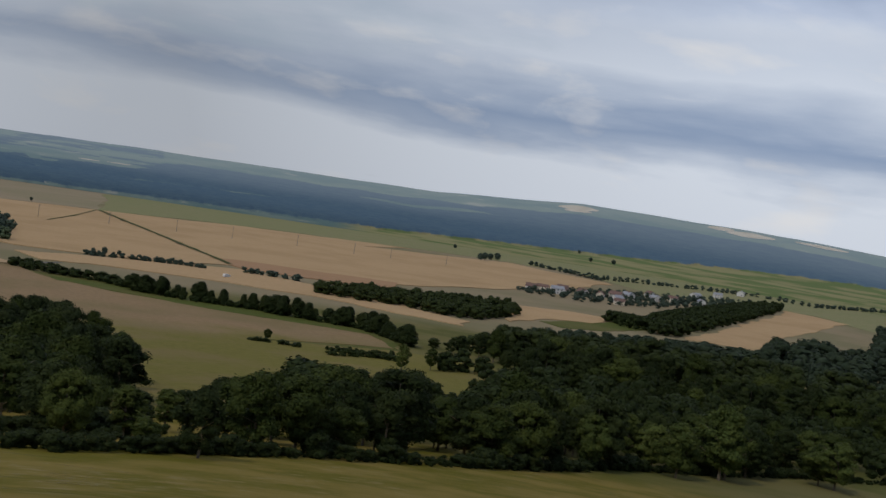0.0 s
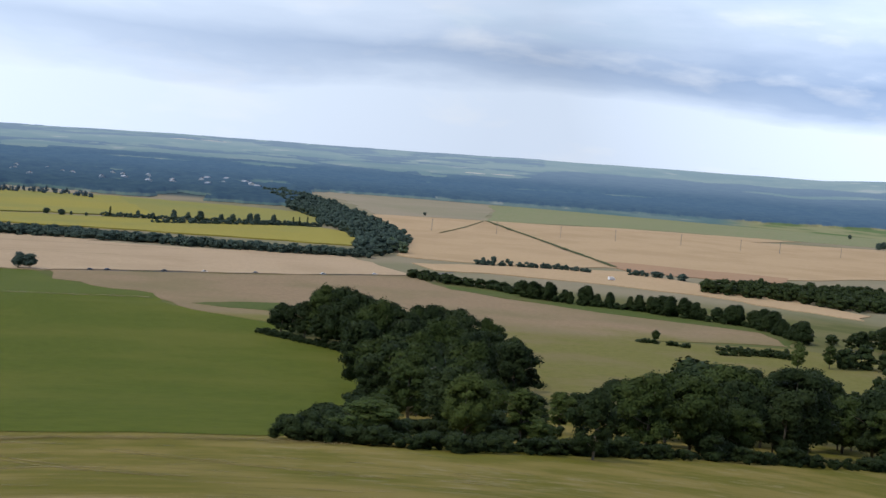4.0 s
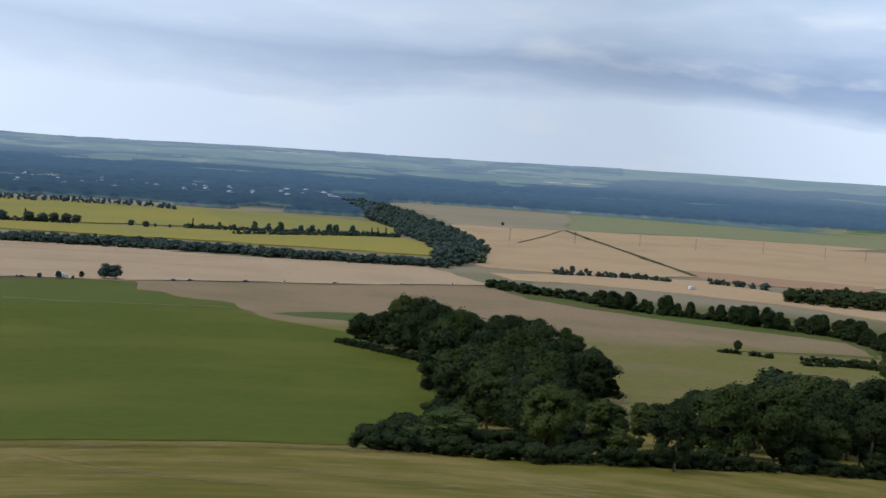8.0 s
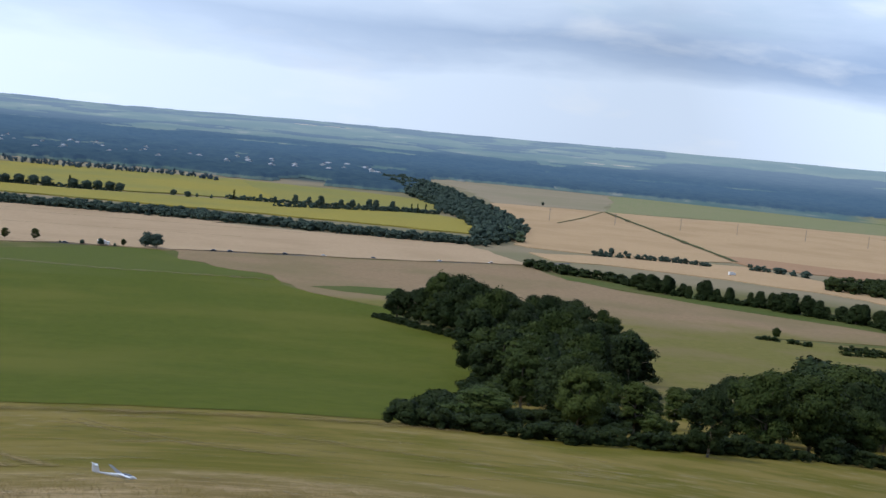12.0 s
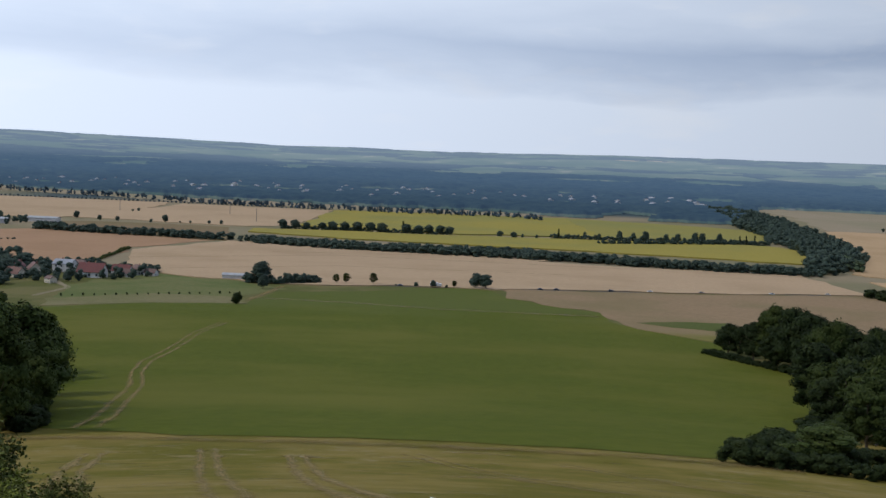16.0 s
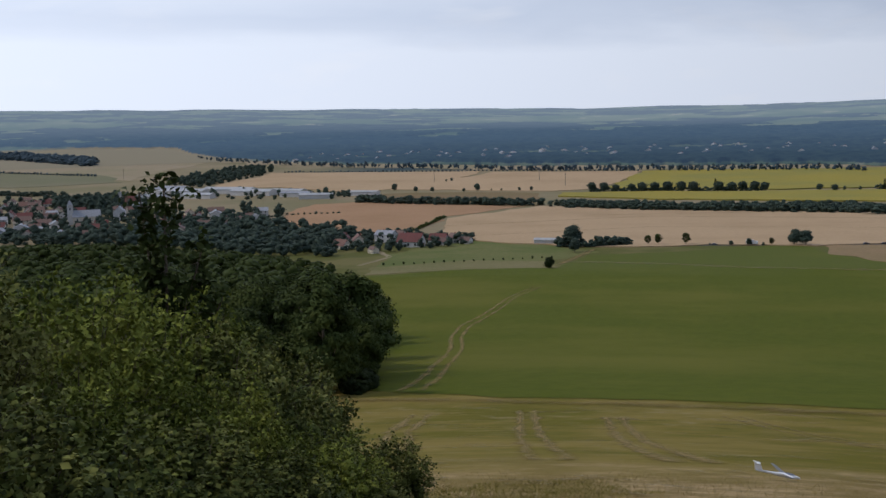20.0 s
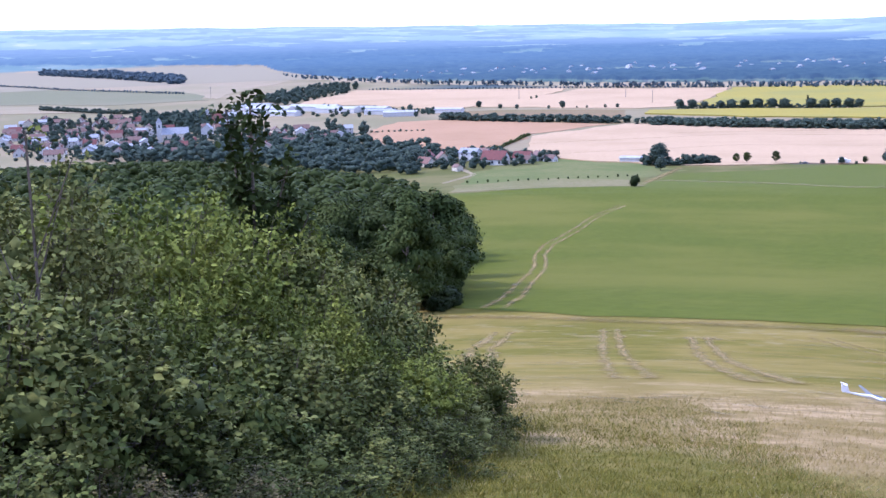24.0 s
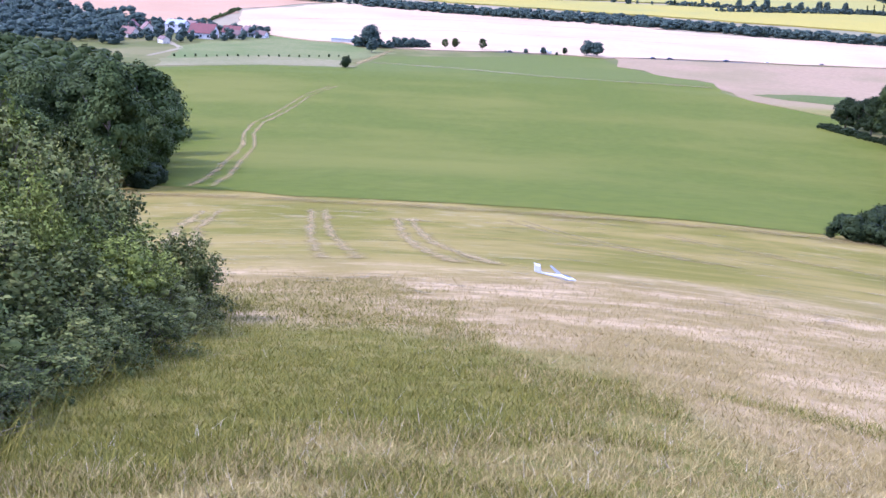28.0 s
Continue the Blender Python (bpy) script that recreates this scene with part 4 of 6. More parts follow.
def mass(name, points, material, label, seed, clumps=CLUMPS, category="wood", kind="stuff", soft=True):
    """Many crowns joined in one mesh: points of x, y, height, width."""
    r = np.random.RandomState(seed)
    vs, fs, off = [], [], 0
    for x, y, h, w in points:
        v, f = clumps[r.randint(len(clumps))]
        a = r.uniform(0, math.tau)
        ca, sa = math.cos(a), math.sin(a)
        q = np.stack([(v[:, 0] * ca - v[:, 1] * sa) * w / 8.6, (v[:, 0] * sa + v[:, 1] * ca) * w / 8.6, v[:, 2] * h / 10], 1)
        vs.append(q + np.array([x, y, land(x, y)]))
        fs.append(f + off)
        off += len(v)
    ob = new(name, mesh_of(name, np.concatenate(vs), np.concatenate(fs), soft))
    ob.data.materials.append(material)
    return tagged(ob, label, category, kind=kind)


# hedgerows
HEDGES = [
    ([(-90, 1224), (29, 1169), (211, 1113)], 7.3, 28, "long dark green hedge between the wheat and the sunflowers", "leaf_far_hazed"),
    ([(43, 1163), (169, 1150), (265, 1094), (363, 1052), (428, 1042)], 7.6, 28, "long dark green hedge beside the wheat", "leaf_far_hazed"),
    ([(-327, 1316), (-209, 1269), (-118, 1242)], 8.0, 16, "dense dark shelter hedge behind the rust-brown field", "leaf_far_hazed"),
    ([(409, 868), (412, 833), (433, 807), (444, 781), (442, 736)], 6.5, 14, "dark hedge of trees along the stubble", "leaf_dark"),
    ([(442, 736), (465, 698), (490, 680), (502, 655), (516, 634), (535, 600), (522, 560), (508, 530)], 4.5, 10, "dark undergrowth below the hedge trees", "leaf_dark"),
    ([(538, 1006), (581, 994), (619, 984), (640, 965)], 5.2, 5, "thin broken hedge in the wheat", "leaf_far_hazed"),
    ([(679, 958), (705, 939), (722, 918)], 6.0, 8, "short dark hedge at the end of the wheat strip", "leaf_far_hazed"),
    ([(303, 1342), (408, 1373), (523, 1407)], 6.2, 8, "low green hedge under the poplars", "leaf_far_hazed"),
    ([(407, 482), (428, 455)], 3.6, 6, "low dark hedge behind the crop field", "leaf_dark"),
]
for hi, (line, tall, width, label, leaf) in enumerate(HEDGES):
    r = random.Random(hi)
    pts = []
    for x, y in along(line, tall * 0.52):
        for _ in range(max(1, round(width / tall / 0.9))):
            h = tall * r.uniform(0.72, 1.2)
            pts.append((x + r.uniform(-0.5, 0.5) * width, y + r.uniform(-0.5, 0.5) * width, h, h * r.uniform(1.0, 1.6)))
    mass("hedgerow", pts, MAT[leaf], label, hi, category="hedge")

r = random.Random(14)
for i, (x, y) in enumerate(along([(440, 742), (465, 698), (490, 680), (502, 655), (516, 634), (535, 600), (522, 560), (508, 530)], 6.5)):
    tree("hedge_tree", x + r.uniform(-4, 4), y + r.uniform(-5, 5), r.uniform(8.5, 14.5), 1400 + i, "tall trees of the hedge", wide=r.uniform(0.9, 1.5))
BELT = [(520, 1143), (566, 1222), (598, 1333), (652, 1560), (696, 1760), (732, 1960), (752, 2110), (742, 2240), (690, 2180), (648, 1960), (606, 1770), (572, 1557), (545, 1434), (502, 1223), (423, 1033), (462, 1053)]
mass("tree_belt", [(x, y, r.uniform(10, 16), r.uniform(11, 16)) for x, y in fill(BELT, 12, 71)], MAT["leaf_far_hazed"], "broad dark belt of trees bending round the sunflowers", 71, CLUMPS, "trees")
mass("tree_belt", [(x + r.uniform(-8, 8), y, r.uniform(9, 13), r.uniform(12, 16)) for x, y in along([(490, 1090), (508, 1120), (522, 1160)], 9)], MAT["leaf_willow"], "pale green willows at the end of the tree belt", 72, CLUMPS, "trees")
BLOCKWOOD = [(662, 833), (683, 797), (724, 770), (730, 715), (770, 715), (860, 752), (914, 807), (872, 827), (799, 851), (741, 866)]
mass("woodland", [(x, y, r.uniform(9, 13), r.uniform(10, 15)) for x, y in fill(BLOCKWOOD, 10, 73)], MAT["leaf_dark"], "thick dark wood by the golden wheat", 73, CLUMPS, "wood")
mass("woodland", [(x, y, r.uniform(9, 13), r.uniform(9, 13)) for x, y in fill([(428, 416), (470, 424), (476, 440), (430, 432)], 8, 74)], MAT["leaf_dark"], "dark clump of trees behind the crop field", 74, CLUMPS, "wood")
r = random.Random(15)
mass("tree_belt", [(x, y, r.uniform(6, 10), r.uniform(8, 12)) for x, y in fill([(664, 1795), (675, 1741), (605, 1510), (539, 1362), (535, 1444)], 15, 70)], MAT["leaf_far_hazed"], "dark trees at the end of the sunflower field", 70, CLUMPS_WIDE, "trees")

# the wood below the meadow and its spur beside the green field
def wood(poly, step, table, cap, kinds, seed, group, near, mat_name, label, least=2.4, clumps=None, broad=1.0):
    """Trees under a skyline: those in the near stretch stand singly, the rest are one mass."""
    r = random.Random(seed)
    rest = []
    for i, (x, y) in enumerate(fill(poly, step, seed)):
        h = min(crest(table, x, y) * r.choice((0.55, 0.7, 0.85, 0.97, 1.04)), cap(x, y) * r.uniform(0.8, 1.2))
        k = r.choice(kinds)
        if h < least:
            continue
        if near(x, y):
            tree(k, x, y, h, seed * 1000 + i, group, wide=max(1.0, min(1.8, 9.5 / h)) * r.uniform(0.85, 1.25))
        else:
            rest.append((x, y, h, max(h * 0.8, 7.0) * r.uniform(0.75, 1.5) * broad))
    if rest:
        mass("woodland", rest, MAT[mat_name], label, seed, clumps or CLUMPS_MID)


SPUR_TOP = [(17.5, -9.6), (18.3, -8.5), (18.8, -8.0), (19.8, -7.6), (20.6, -7.1), (21.6, -6.9), (22.9, -7.4), (24.3, -7.7), (27.0, -7.6), (28.4, -7.8), (29.8, -8.3), (30.6, -8.9), (31.0, -10.5), (31.8, -11.2)]
BRINK_TOP = [(19.9, -14.2), (20.6, -13.2), (22.8, -12.9), (23.0, -11.9), (24.5, -10.4), (26.4, -9.5), (28.1, -9.9), (29.3, -10.7), (32.6, -11.7), (32.8, -11.1), (33.7, -10.5), (34.4, -10.9), (35.2, -10.4), (37.0, -9.9),
             (38.7, -9.2), (39.0, -7.7), (39.8, -7.9), (40.4, -8.8), (42.0, -8.9), (43.3, -8.5), (45.0, -8.7), (46.8, -9.6), (47.4, -8.2), (48.4, -7.1), (50.0, -6.8), (51.4, -7.4), (53.0, -7.1), (58.1, -7.0), (61.9, -6.4), (66.0, -6.0)]
FLANK_TOP = [(-31.0, -6.6), (-24.0, -7.6), (-20.2, -8.8), (-17.9, -8.0), (-16.3, -7.7), (-13.8, -7.9), (-12.7, -8.4)]
DEEP_TOP = [(-30.4, -5.8), (-25.5, -6.0), (-20.3, -6.6), (-19.0, -6.8), (-16.5, -7.2), (-13.8, -7.8), (-12.5, -8.4)]
SPUR = [(80, 190), (126, 298), (166, 398), (156, 470), (170, 500), (200, 492), (218, 400), (196, 330), (166, 275), (140, 235), (105, 192)]
BRINK = [(51, 129), (115, 137), (247, 179), (357, 187), (420, 182), (500, 215), (470, 330), (400, 350), (262, 296), (160, 230), (118, 205), (92, 196), (70, 165)]
wood(SPUR, 12.5, SPUR_TOP, lambda x, y: 12 + 11 * smooth(190, 330, y), ["dark", "dark", "dark_b", "oak_b", "dark_b"], 21, "trees of the spur wood",
     lambda x, y: True, "leaf_dark", "dark dense trees inside the spur wood")
wood(BRINK, 13, BRINK_TOP, lambda x, y: 15, ["oak", "dark", "dark_b", "oak_b", "light", "tall", "dark"], 22, "trees of the wood below the meadow",
     lambda x, y: y < 168 + 0.16 * x and x < 400, "leaf_dark", "dark mixed wood in the fold below the meadow")
def thicket(lines, step, tall, wide, seed, label):
    """Low bushes grown into one another along a wood's edge."""
    r = random.Random(seed)
    pts = []
    for line, depth in lines:
        for x, y in along(line, step * 0.7):
            for _ in range(3):
                h = tall * r.uniform(0.65, 1.1) * (0.8 + 0.9 * noise.noise((x * 0.07, y * 0.07, seed)))
                pts.append((x + r.uniform(-0.3, 0.5) * depth, y + r.uniform(-0.05, 1.0) * depth, h, h * wide * r.uniform(0.8, 1.2)))
    mass("thicket", pts, MAT["leaf_dark"], label, seed, CLUMPS_LOW, "thicket")


thicket([([(46, 130), (62, 120), (94, 129), (116, 136)], 5.0), ([(52, 134), (78, 146), (100, 160)], 12.0)], 1.9, 3.0, 1.15, 25, "dark dense thicket at the tip of the spur wood")
thicket([([(116, 136), (140, 142), (247, 177), (357, 184), (430, 178)], 4.0)], 3.2, 3.4, 1.15, 26, "dark thicket along the brink of the meadow")
thicket([([(54, 140), (76, 178), (125, 288), (166, 398), (154, 478)], 4.0)], 2.6, 3.2, 1.15, 27, "dark thicket along the foot of the spur wood")
for i, (x, y, h, k, w) in enumerate([(117, 144, 12.6, "oak", 1.15), (151, 158, 16.5, "dark", 1.2), (183, 162, 13.0, "oak_b", 1.35), (220, 175, 11.5, "dark_b", 1.1), (244, 181, 19.0, "dark", 1.15), (269, 172, 15.0, "light", 1.1),
                                     (298, 175, 18.5, "light_b", 1.25), (355, 175, 13.0, "oak_b", 1.25), (84, 122, 9.0, "dark_b", 1.0), (322, 182, 15.0, "dark", 1.2), (205, 172, 17.0, "dark_b", 1.2), (385, 186, 16.0, "oak", 1.2), (294, 174, 21.2, "light_b", 1.1), (352, 168, 15.3, "light", 1.3), (210, 180, 21.0, "oak_b", 1.0)]):
    tree(k, x, y, h, 990 + i, "trees of the wood below the meadow", wide=w)

# the wood on the other side, falling towards the village
FLANK = [(-40, 163), (-61, 250), (-80, 335), (-84, 352), (-150, 420), (-170, 330), (-150, 250), (-110, 160), (-75, 110), (-52, 118)]
wood(FLANK, 8.5, FLANK_TOP, lambda x, y: 16.5, ["oak", "light", "oak_b", "light_b"], 23, "trees of the wood above the village",
     lambda x, y: y > -x * 2.6, "leaf_light", "leafy wood on the slope above the village")
thicket([([(-40, 157), (-42, 170), (-57, 235), (-78, 330)], -3.0)], 2.8, 3.4, 1.15, 28, "leafy thicket under the wood above the village")
DEEP = [(-110, 400), (-190, 690), (-276, 780), (-357, 840), (-534, 900), (-640, 930), (-560, 700), (-300, 400), (-190, 380)]
wood(DEEP, 12, DEEP_TOP, lambda x, y: 13, ["dark"], 31, "", lambda x, y: False, "leaf_oak", "dark mixed wood on the slope above the village", 2.4, CLUMPS_WIDE, 1.2)
EAST = [(530, 590), (560, 600), (700, 612), (941, 650), (1003, 662), (1040, 596), (1206, 548), (1800, 830), (2300, 900), (1500, 480), (900, 330), (520, 225), (480, 330), (420, 365), (480, 410), (520, 470)]
r = random.Random(32)
EAST_TOP = [(41.37, -6.72), (43.07, -7.02), (45.28, -6.95), (47.39, -6.29), (48.4, -5.69), (50.05, -5.64), (53.28, -5.32), (55.15, -5.22), (56.74, -5.1), (58.83, -5.0), (60.24, -4.9), (60.67, -4.4), (62.43, -3.44), (63.81, -2.77), (65.44, -2.81)]
near_wood, far_wood = [], []
for x, y in fill(EAST, 15, 32):
    h = r.choice((7, 10, 12, 15, 19, 22)) * r.uniform(0.85, 1.15)
    h = min(h, crest(EAST_TOP, x, y) * r.uniform(0.8, 1.05))
    if h < 4.5:
        continue
    away = math.hypot(x, y)
    if away < 740:
        tree(r.choice(("dark", "dark_b", "oak", "dark", "oak_b")), x, y, h, 5000 + int(away), "trees of the wood in the valley", wide=max(1.0, min(1.5, 11 / h)) * r.uniform(0.85, 1.2))
        continue
    (near_wood if away < 900 else far_wood).append((x, y, h, max(h * r.uniform(0.9, 1.4), min(11, 1.7 * h))))
mass("woodland", near_wood, MAT["leaf_dark"], "dark broad wood in the valley below", 32, CLUMPS_MID)
mass("woodland", far_wood, MAT["leaf_valley_hazed"], "dark broad wood far down the valley", 34, CLUMPS_WIDE)
KNOLL = [(986, 690), (1010, 672), (1322, 800), (1825, 1012), (1900, 1060), (1573, 1010), (1193, 870), (1000, 760)]
KNOLL_TOP = [(54.95, -4.28), (55.22, -4.01), (57.5, -3.3), (59.75, -2.69), (61.0, -2.48), (61.8, -2.68)]
mass("woodland", [(x, y, min(14.0, crest(KNOLL_TOP, x, y)) * r.uniform(0.85, 1.05), r.uniform(11, 17)) for x, y in fill(KNOLL, 13, 33) if crest(KNOLL_TOP, x, y) > 3], MAT["leaf_dark"], "dark wood on the knoll beyond the valley", 33, CLUMPS)

# single trees by the road, between the crops and on the plain
ROADSIDE = [(-52, 825, 14.6), (0, 835, 6.8), (7, 835, 7.6), (26, 834, 8.3), (42, 829, 1.6), (56, 825, 3.5), (68, 824, 5.1), (77, 824, 2.4), (83, 828, 5.2),
            (98, 828, 10.7), (105, 824, 10.3), (-22, 840, 2.0), (-138, 892, 5.6), (-133, 896, 5.2), (-48, 783, 9.3)]
for i, (x, y, h) in enumerate(ROADSIDE):
    tree("tall" if i in (1, 2, 3, 8) else "field_b", x, y, h, 100 + i, "trees along the road", wide=1.5)
tree("shrub", -56, 677, 6.5, 130, name="bush", label="lone dark bush at the corner of the green field", wide=0.8)
SUNROW = [(-66, 1434, 9.6), (-51, 1431, 9.5), (-37, 1429, 7.5), (-19, 1426, 8.2), (-6, 1424, 9.5), (8, 1422, 9.5), (23, 1420, 10.1), (39, 1417, 10.1), (53, 1415, 10.1),
          (81, 1410, 10.1), (96, 1408, 9.4), (109, 1415, 9.5), (122, 1413, 9.5), (133, 1411, 8.8), (193, 1402, 6.7), (208, 1391, 6.7)]
for i, (x, y, h) in enumerate(SUNROW):
    tree("field", x, y, h * 1.18, 140 + i, "trees between the sunflower fields", wide=1.3)
mass("hedgerow", [(x, y + r.uniform(-2, 2), r.uniform(4.0, 6.5), r.uniform(5, 9)) for x, y in along([(-66, 1434), (53, 1416), (133, 1411)], 3.5)], MAT["leaf_far_hazed"], "low dark hedge under the field trees", 68, CLUMPS_WIDE, "hedge")
mass("hedgerow", [(x, y + r.uniform(-2, 2), r.uniform(4.5, 8), r.uniform(6, 9)) for x, y in along([(255, 1400), (367, 1393), (507, 1402)], 4.0)], MAT["leaf_far_hazed"], "low dark hedge under the poplars", 69, CLUMPS_WIDE, "hedge")
tree("pillar", 78, 1420, 14.9, 160, "trees between the sunflower fields")
POPLARS = [(263, 1398, 13.5), (297, 1406, 9.6), (311, 1392, 8.8), (338, 1403, 12.4), (355, 1399, 11), (367, 1391, 13.7), (393, 1393, 11), (408, 1395, 11.8), (432, 1403, 13.3),
           (440, 1400, 13.3), (460, 1398, 13.3), (486, 1399, 12), (493, 1396, 12.7), (507, 1405, 12.8), (195, 1414, 6.8), (220, 1399, 5.4), (236, 1395, 5.4)]
for i, (x, y, h) in enumerate(POPLARS):
    tree("pillar" if i in (0, 11, 12, 13) else "field_b", x, y, h, 170 + i, "poplars by the sunflowers")
NORTHROW = [(-289, 1471, 7.1), (-267, 1467, 6.4), (-210, 1468, 9.9), (-226, 1461, 4.9), (-283, 1670, 4), (-277, 1681, 4.9), (-322, 1497, 9.5), (-157, 1468, 4.9), (-142, 1466, 5.6),
            (-193, 1475, 2.8), (-180, 1472, 3.5)]
for i, (x, y, h) in enumerate(NORTHROW):
    tree("field", x, y, h, 200 + i, "trees along the far lane")
PLAIN = [(839, 1764, 6.5), (1547, 1464, 14), (1600, 1490, 14), (1638, 1507, 14.8), (1575, 1480, 15), (2322, 1756, 13.9), (567, 1025, 7.2), (556, 1026, 5.6), (583, 1026, 5.1),
         (1752, 1735, 9.4), (2248, 1768, 12.3), (1706, 1481, 9), (2582, 2074, 11)]
for i, (x, y, h) in enumerate(PLAIN):
    tree("field", x, y, h, 220 + i, "single trees on the plain")
tree("oak", 390, 518, 6.0, 239, "single trees on the plain", wide=0.95)
r = random.Random(24)
mass("hedgerow", [(x + r.uniform(-2, 2), y + r.uniform(-2, 2), r.uniform(1.8, 3.4), r.uniform(3.5, 6)) for x, y in along([(371, 506), (379, 499), (384, 494), (388, 486)], 2.2)], MAT["leaf_dark"], "low dark bushes by the lone tree", 77, category="hedge")
mass("hedgerow", [(x + r.uniform(-2, 2), y + r.uniform(-3, 3), r.uniform(2.4, 5.2), r.uniform(4, 7)) for x, y in along([(388, 458), (405, 463), (420, 463), (441, 466)], 3.4)], MAT["leaf_dark"], "dark broken hedge behind the crop field", 78, category="hedge")
tree("light_b", 397, 417, 13.0, 255, "single trees on the plain", wide=0.9)
tree("tall", 424, 424, 11.5, 256, "single trees on the plain", wide=1.2)

# young bushes along the paddock
for i, (x, y) in enumerate(along([(-160, 705), (-60, 745)], 6.2)):
    tree("shrub", x, y, 1.1 + 0.9 * random.Random(i).random(), 260 + i, "young bushes along the paddock", "bush", wide=0.6)

# rows of trees before the far forest
r = random.Random(77)
ribbon("pale_strip", [((inner(a) - 60) * math.sin(radians(a)), (inner(a) - 60) * math.cos(radians(a))) for a in [-21 + 0.5 * k for k in range(61)]], 130, 0.5, MAT["pale"], "pale sunlit strip before the forest", "field", 40.0)
row = []
for k in range(420):
    a = -21.5 + 0.075 * k + r.uniform(-0.04, 0.04)
    if noise.noise((a * 5.0, 0, 5)) > 0.08:
        continue
    d = inner(a) - 165 + r.uniform(-12, 30)
    row.append((d * math.sin(radians(a)), d * math.cos(radians(a)), r.uniform(7, 12), r.uniform(5, 9)))
mass("tree_row", row, MAT["leaf_haze"], "row of dark trees with gaps at the forest edge", 43, CLUMPS_ROW, "trees")

# pale clearings and quarries on the far rise
FARFIELDS = [(49.9, 51.8, 4740, 110), (50.2, 51.5, 4660, 60), (57, 58.2, 4800, 90), (57.9, 60.1, 4730, 110), (61.0, 63.4, 4770, 70), (42.6, 44.5, 4200, 24), (45.5, 47, 4220, 20), (48.2, 49.3, 4230, 20),
             (27.2, 28.2, 4290, 22), (28.5, 29.6, 4310, 20), (0.8, 2.6, 4090, 20), (3.0, 4.3, 4120, 22), (13.2, 14.3, 4700, 16), (14.6, 16, 4715, 16)]
streaks("far_clearing", [([(d * math.sin(radians(a)), d * math.cos(radians(a))) for a in (a0, (a0 + a1) / 2, a1)], w, 2.0) for a0, a1, d, w in FARFIELDS], MAT["chalk"],
        "pale clearings and quarries on the far rise", 14.0)

# ---- buildings ----
WALLS = [plain("plaster_white", (0.60, 0.59, 0.57), (0.50, 0.49, 0.47), 0.6, 0.9), plain("plaster_cream", (0.62, 0.56, 0.44), (0.54, 0.48, 0.38), 0.6, 0.9),
         plain("plaster_grey", (0.42, 0.42, 0.42), (0.36, 0.36, 0.36), 0.6, 0.9)]
ROOFS = [plain("tile_red", (0.16, 0.050, 0.042), (0.12, 0.042, 0.036), 1.2, 0.8), plain("tile_orange", (0.19, 0.098, 0.072), (0.15, 0.080, 0.060), 1.2, 0.8),
         plain("tile_brown", (0.17, 0.10, 0.08), (0.12, 0.075, 0.06), 1.2, 0.8), plain("roof_grey", (0.22, 0.23, 0.25), (0.30, 0.31, 0.33), 1.0, 0.7)]
ROOF_PALE = plain("sheet_roof", (0.36, 0.36, 0.35), (0.27, 0.275, 0.28), 0.3, 0.5)
PANE = plain("window_pane", (0.03, 0.035, 0.045), (0.05, 0.055, 0.065), 2.0, 0.12, spec=0.6)
DOOR = plain("door_wood", (0.13, 0.07, 0.04), (0.18, 0.10, 0.06), 5.0, 0.6)
BRICK = plain("chimney_brick", (0.30, 0.13, 0.09), (0.24, 0.10, 0.07), 3.0, 0.9)


def gable(bm, w, l, z, rise, over=0.4, thick=0.25):
    """A pitched roof with thickness and overhang; the ridge runs along y."""
    hw, hl = w / 2 + over, l / 2 + over
    drop = over * rise / (w / 2)
    prof = [(-hw, z - drop), (0, z + rise), (hw, z - drop), (hw, z - drop + thick), (0, z + rise + thick * 1.2), (-hw, z - drop + thick)]
    a = [bm.verts.new((x, -hl, zz)) for x, zz in prof]
    b = [bm.verts.new((x, hl, zz)) for x, zz in prof]
    n = len(prof)
    for i in range(n):
        bm.faces.new((a[i], a[(i + 1) % n], b[(i + 1) % n], b[i]))
    for ring, order in ((a, ((0, 1, 4, 5), (1, 2, 3, 4))), (b, ((5, 4, 1, 0), (4, 3, 2, 1)))):
        for q in order:
            bm.faces.new([ring[i] for i in q])
    return bm


def gabled_walls(bm, w, l, z, rise):
    prof = [(-w / 2, -1.5), (w / 2, -1.5), (w / 2, z), (0, z + rise), (-w / 2, z)]
    a = [bm.verts.new((x, -l / 2, zz)) for x, zz in prof]
    b = [bm.verts.new((x, l / 2, zz)) for x, zz in prof]
    for i in range(5):
        bm.faces.new((a[i], b[i], b[(i + 1) % 5], a[(i + 1) % 5]))
    bm.faces.new(a)
    bm.faces.new(b[::-1])
    return bm


HOUSES = {}


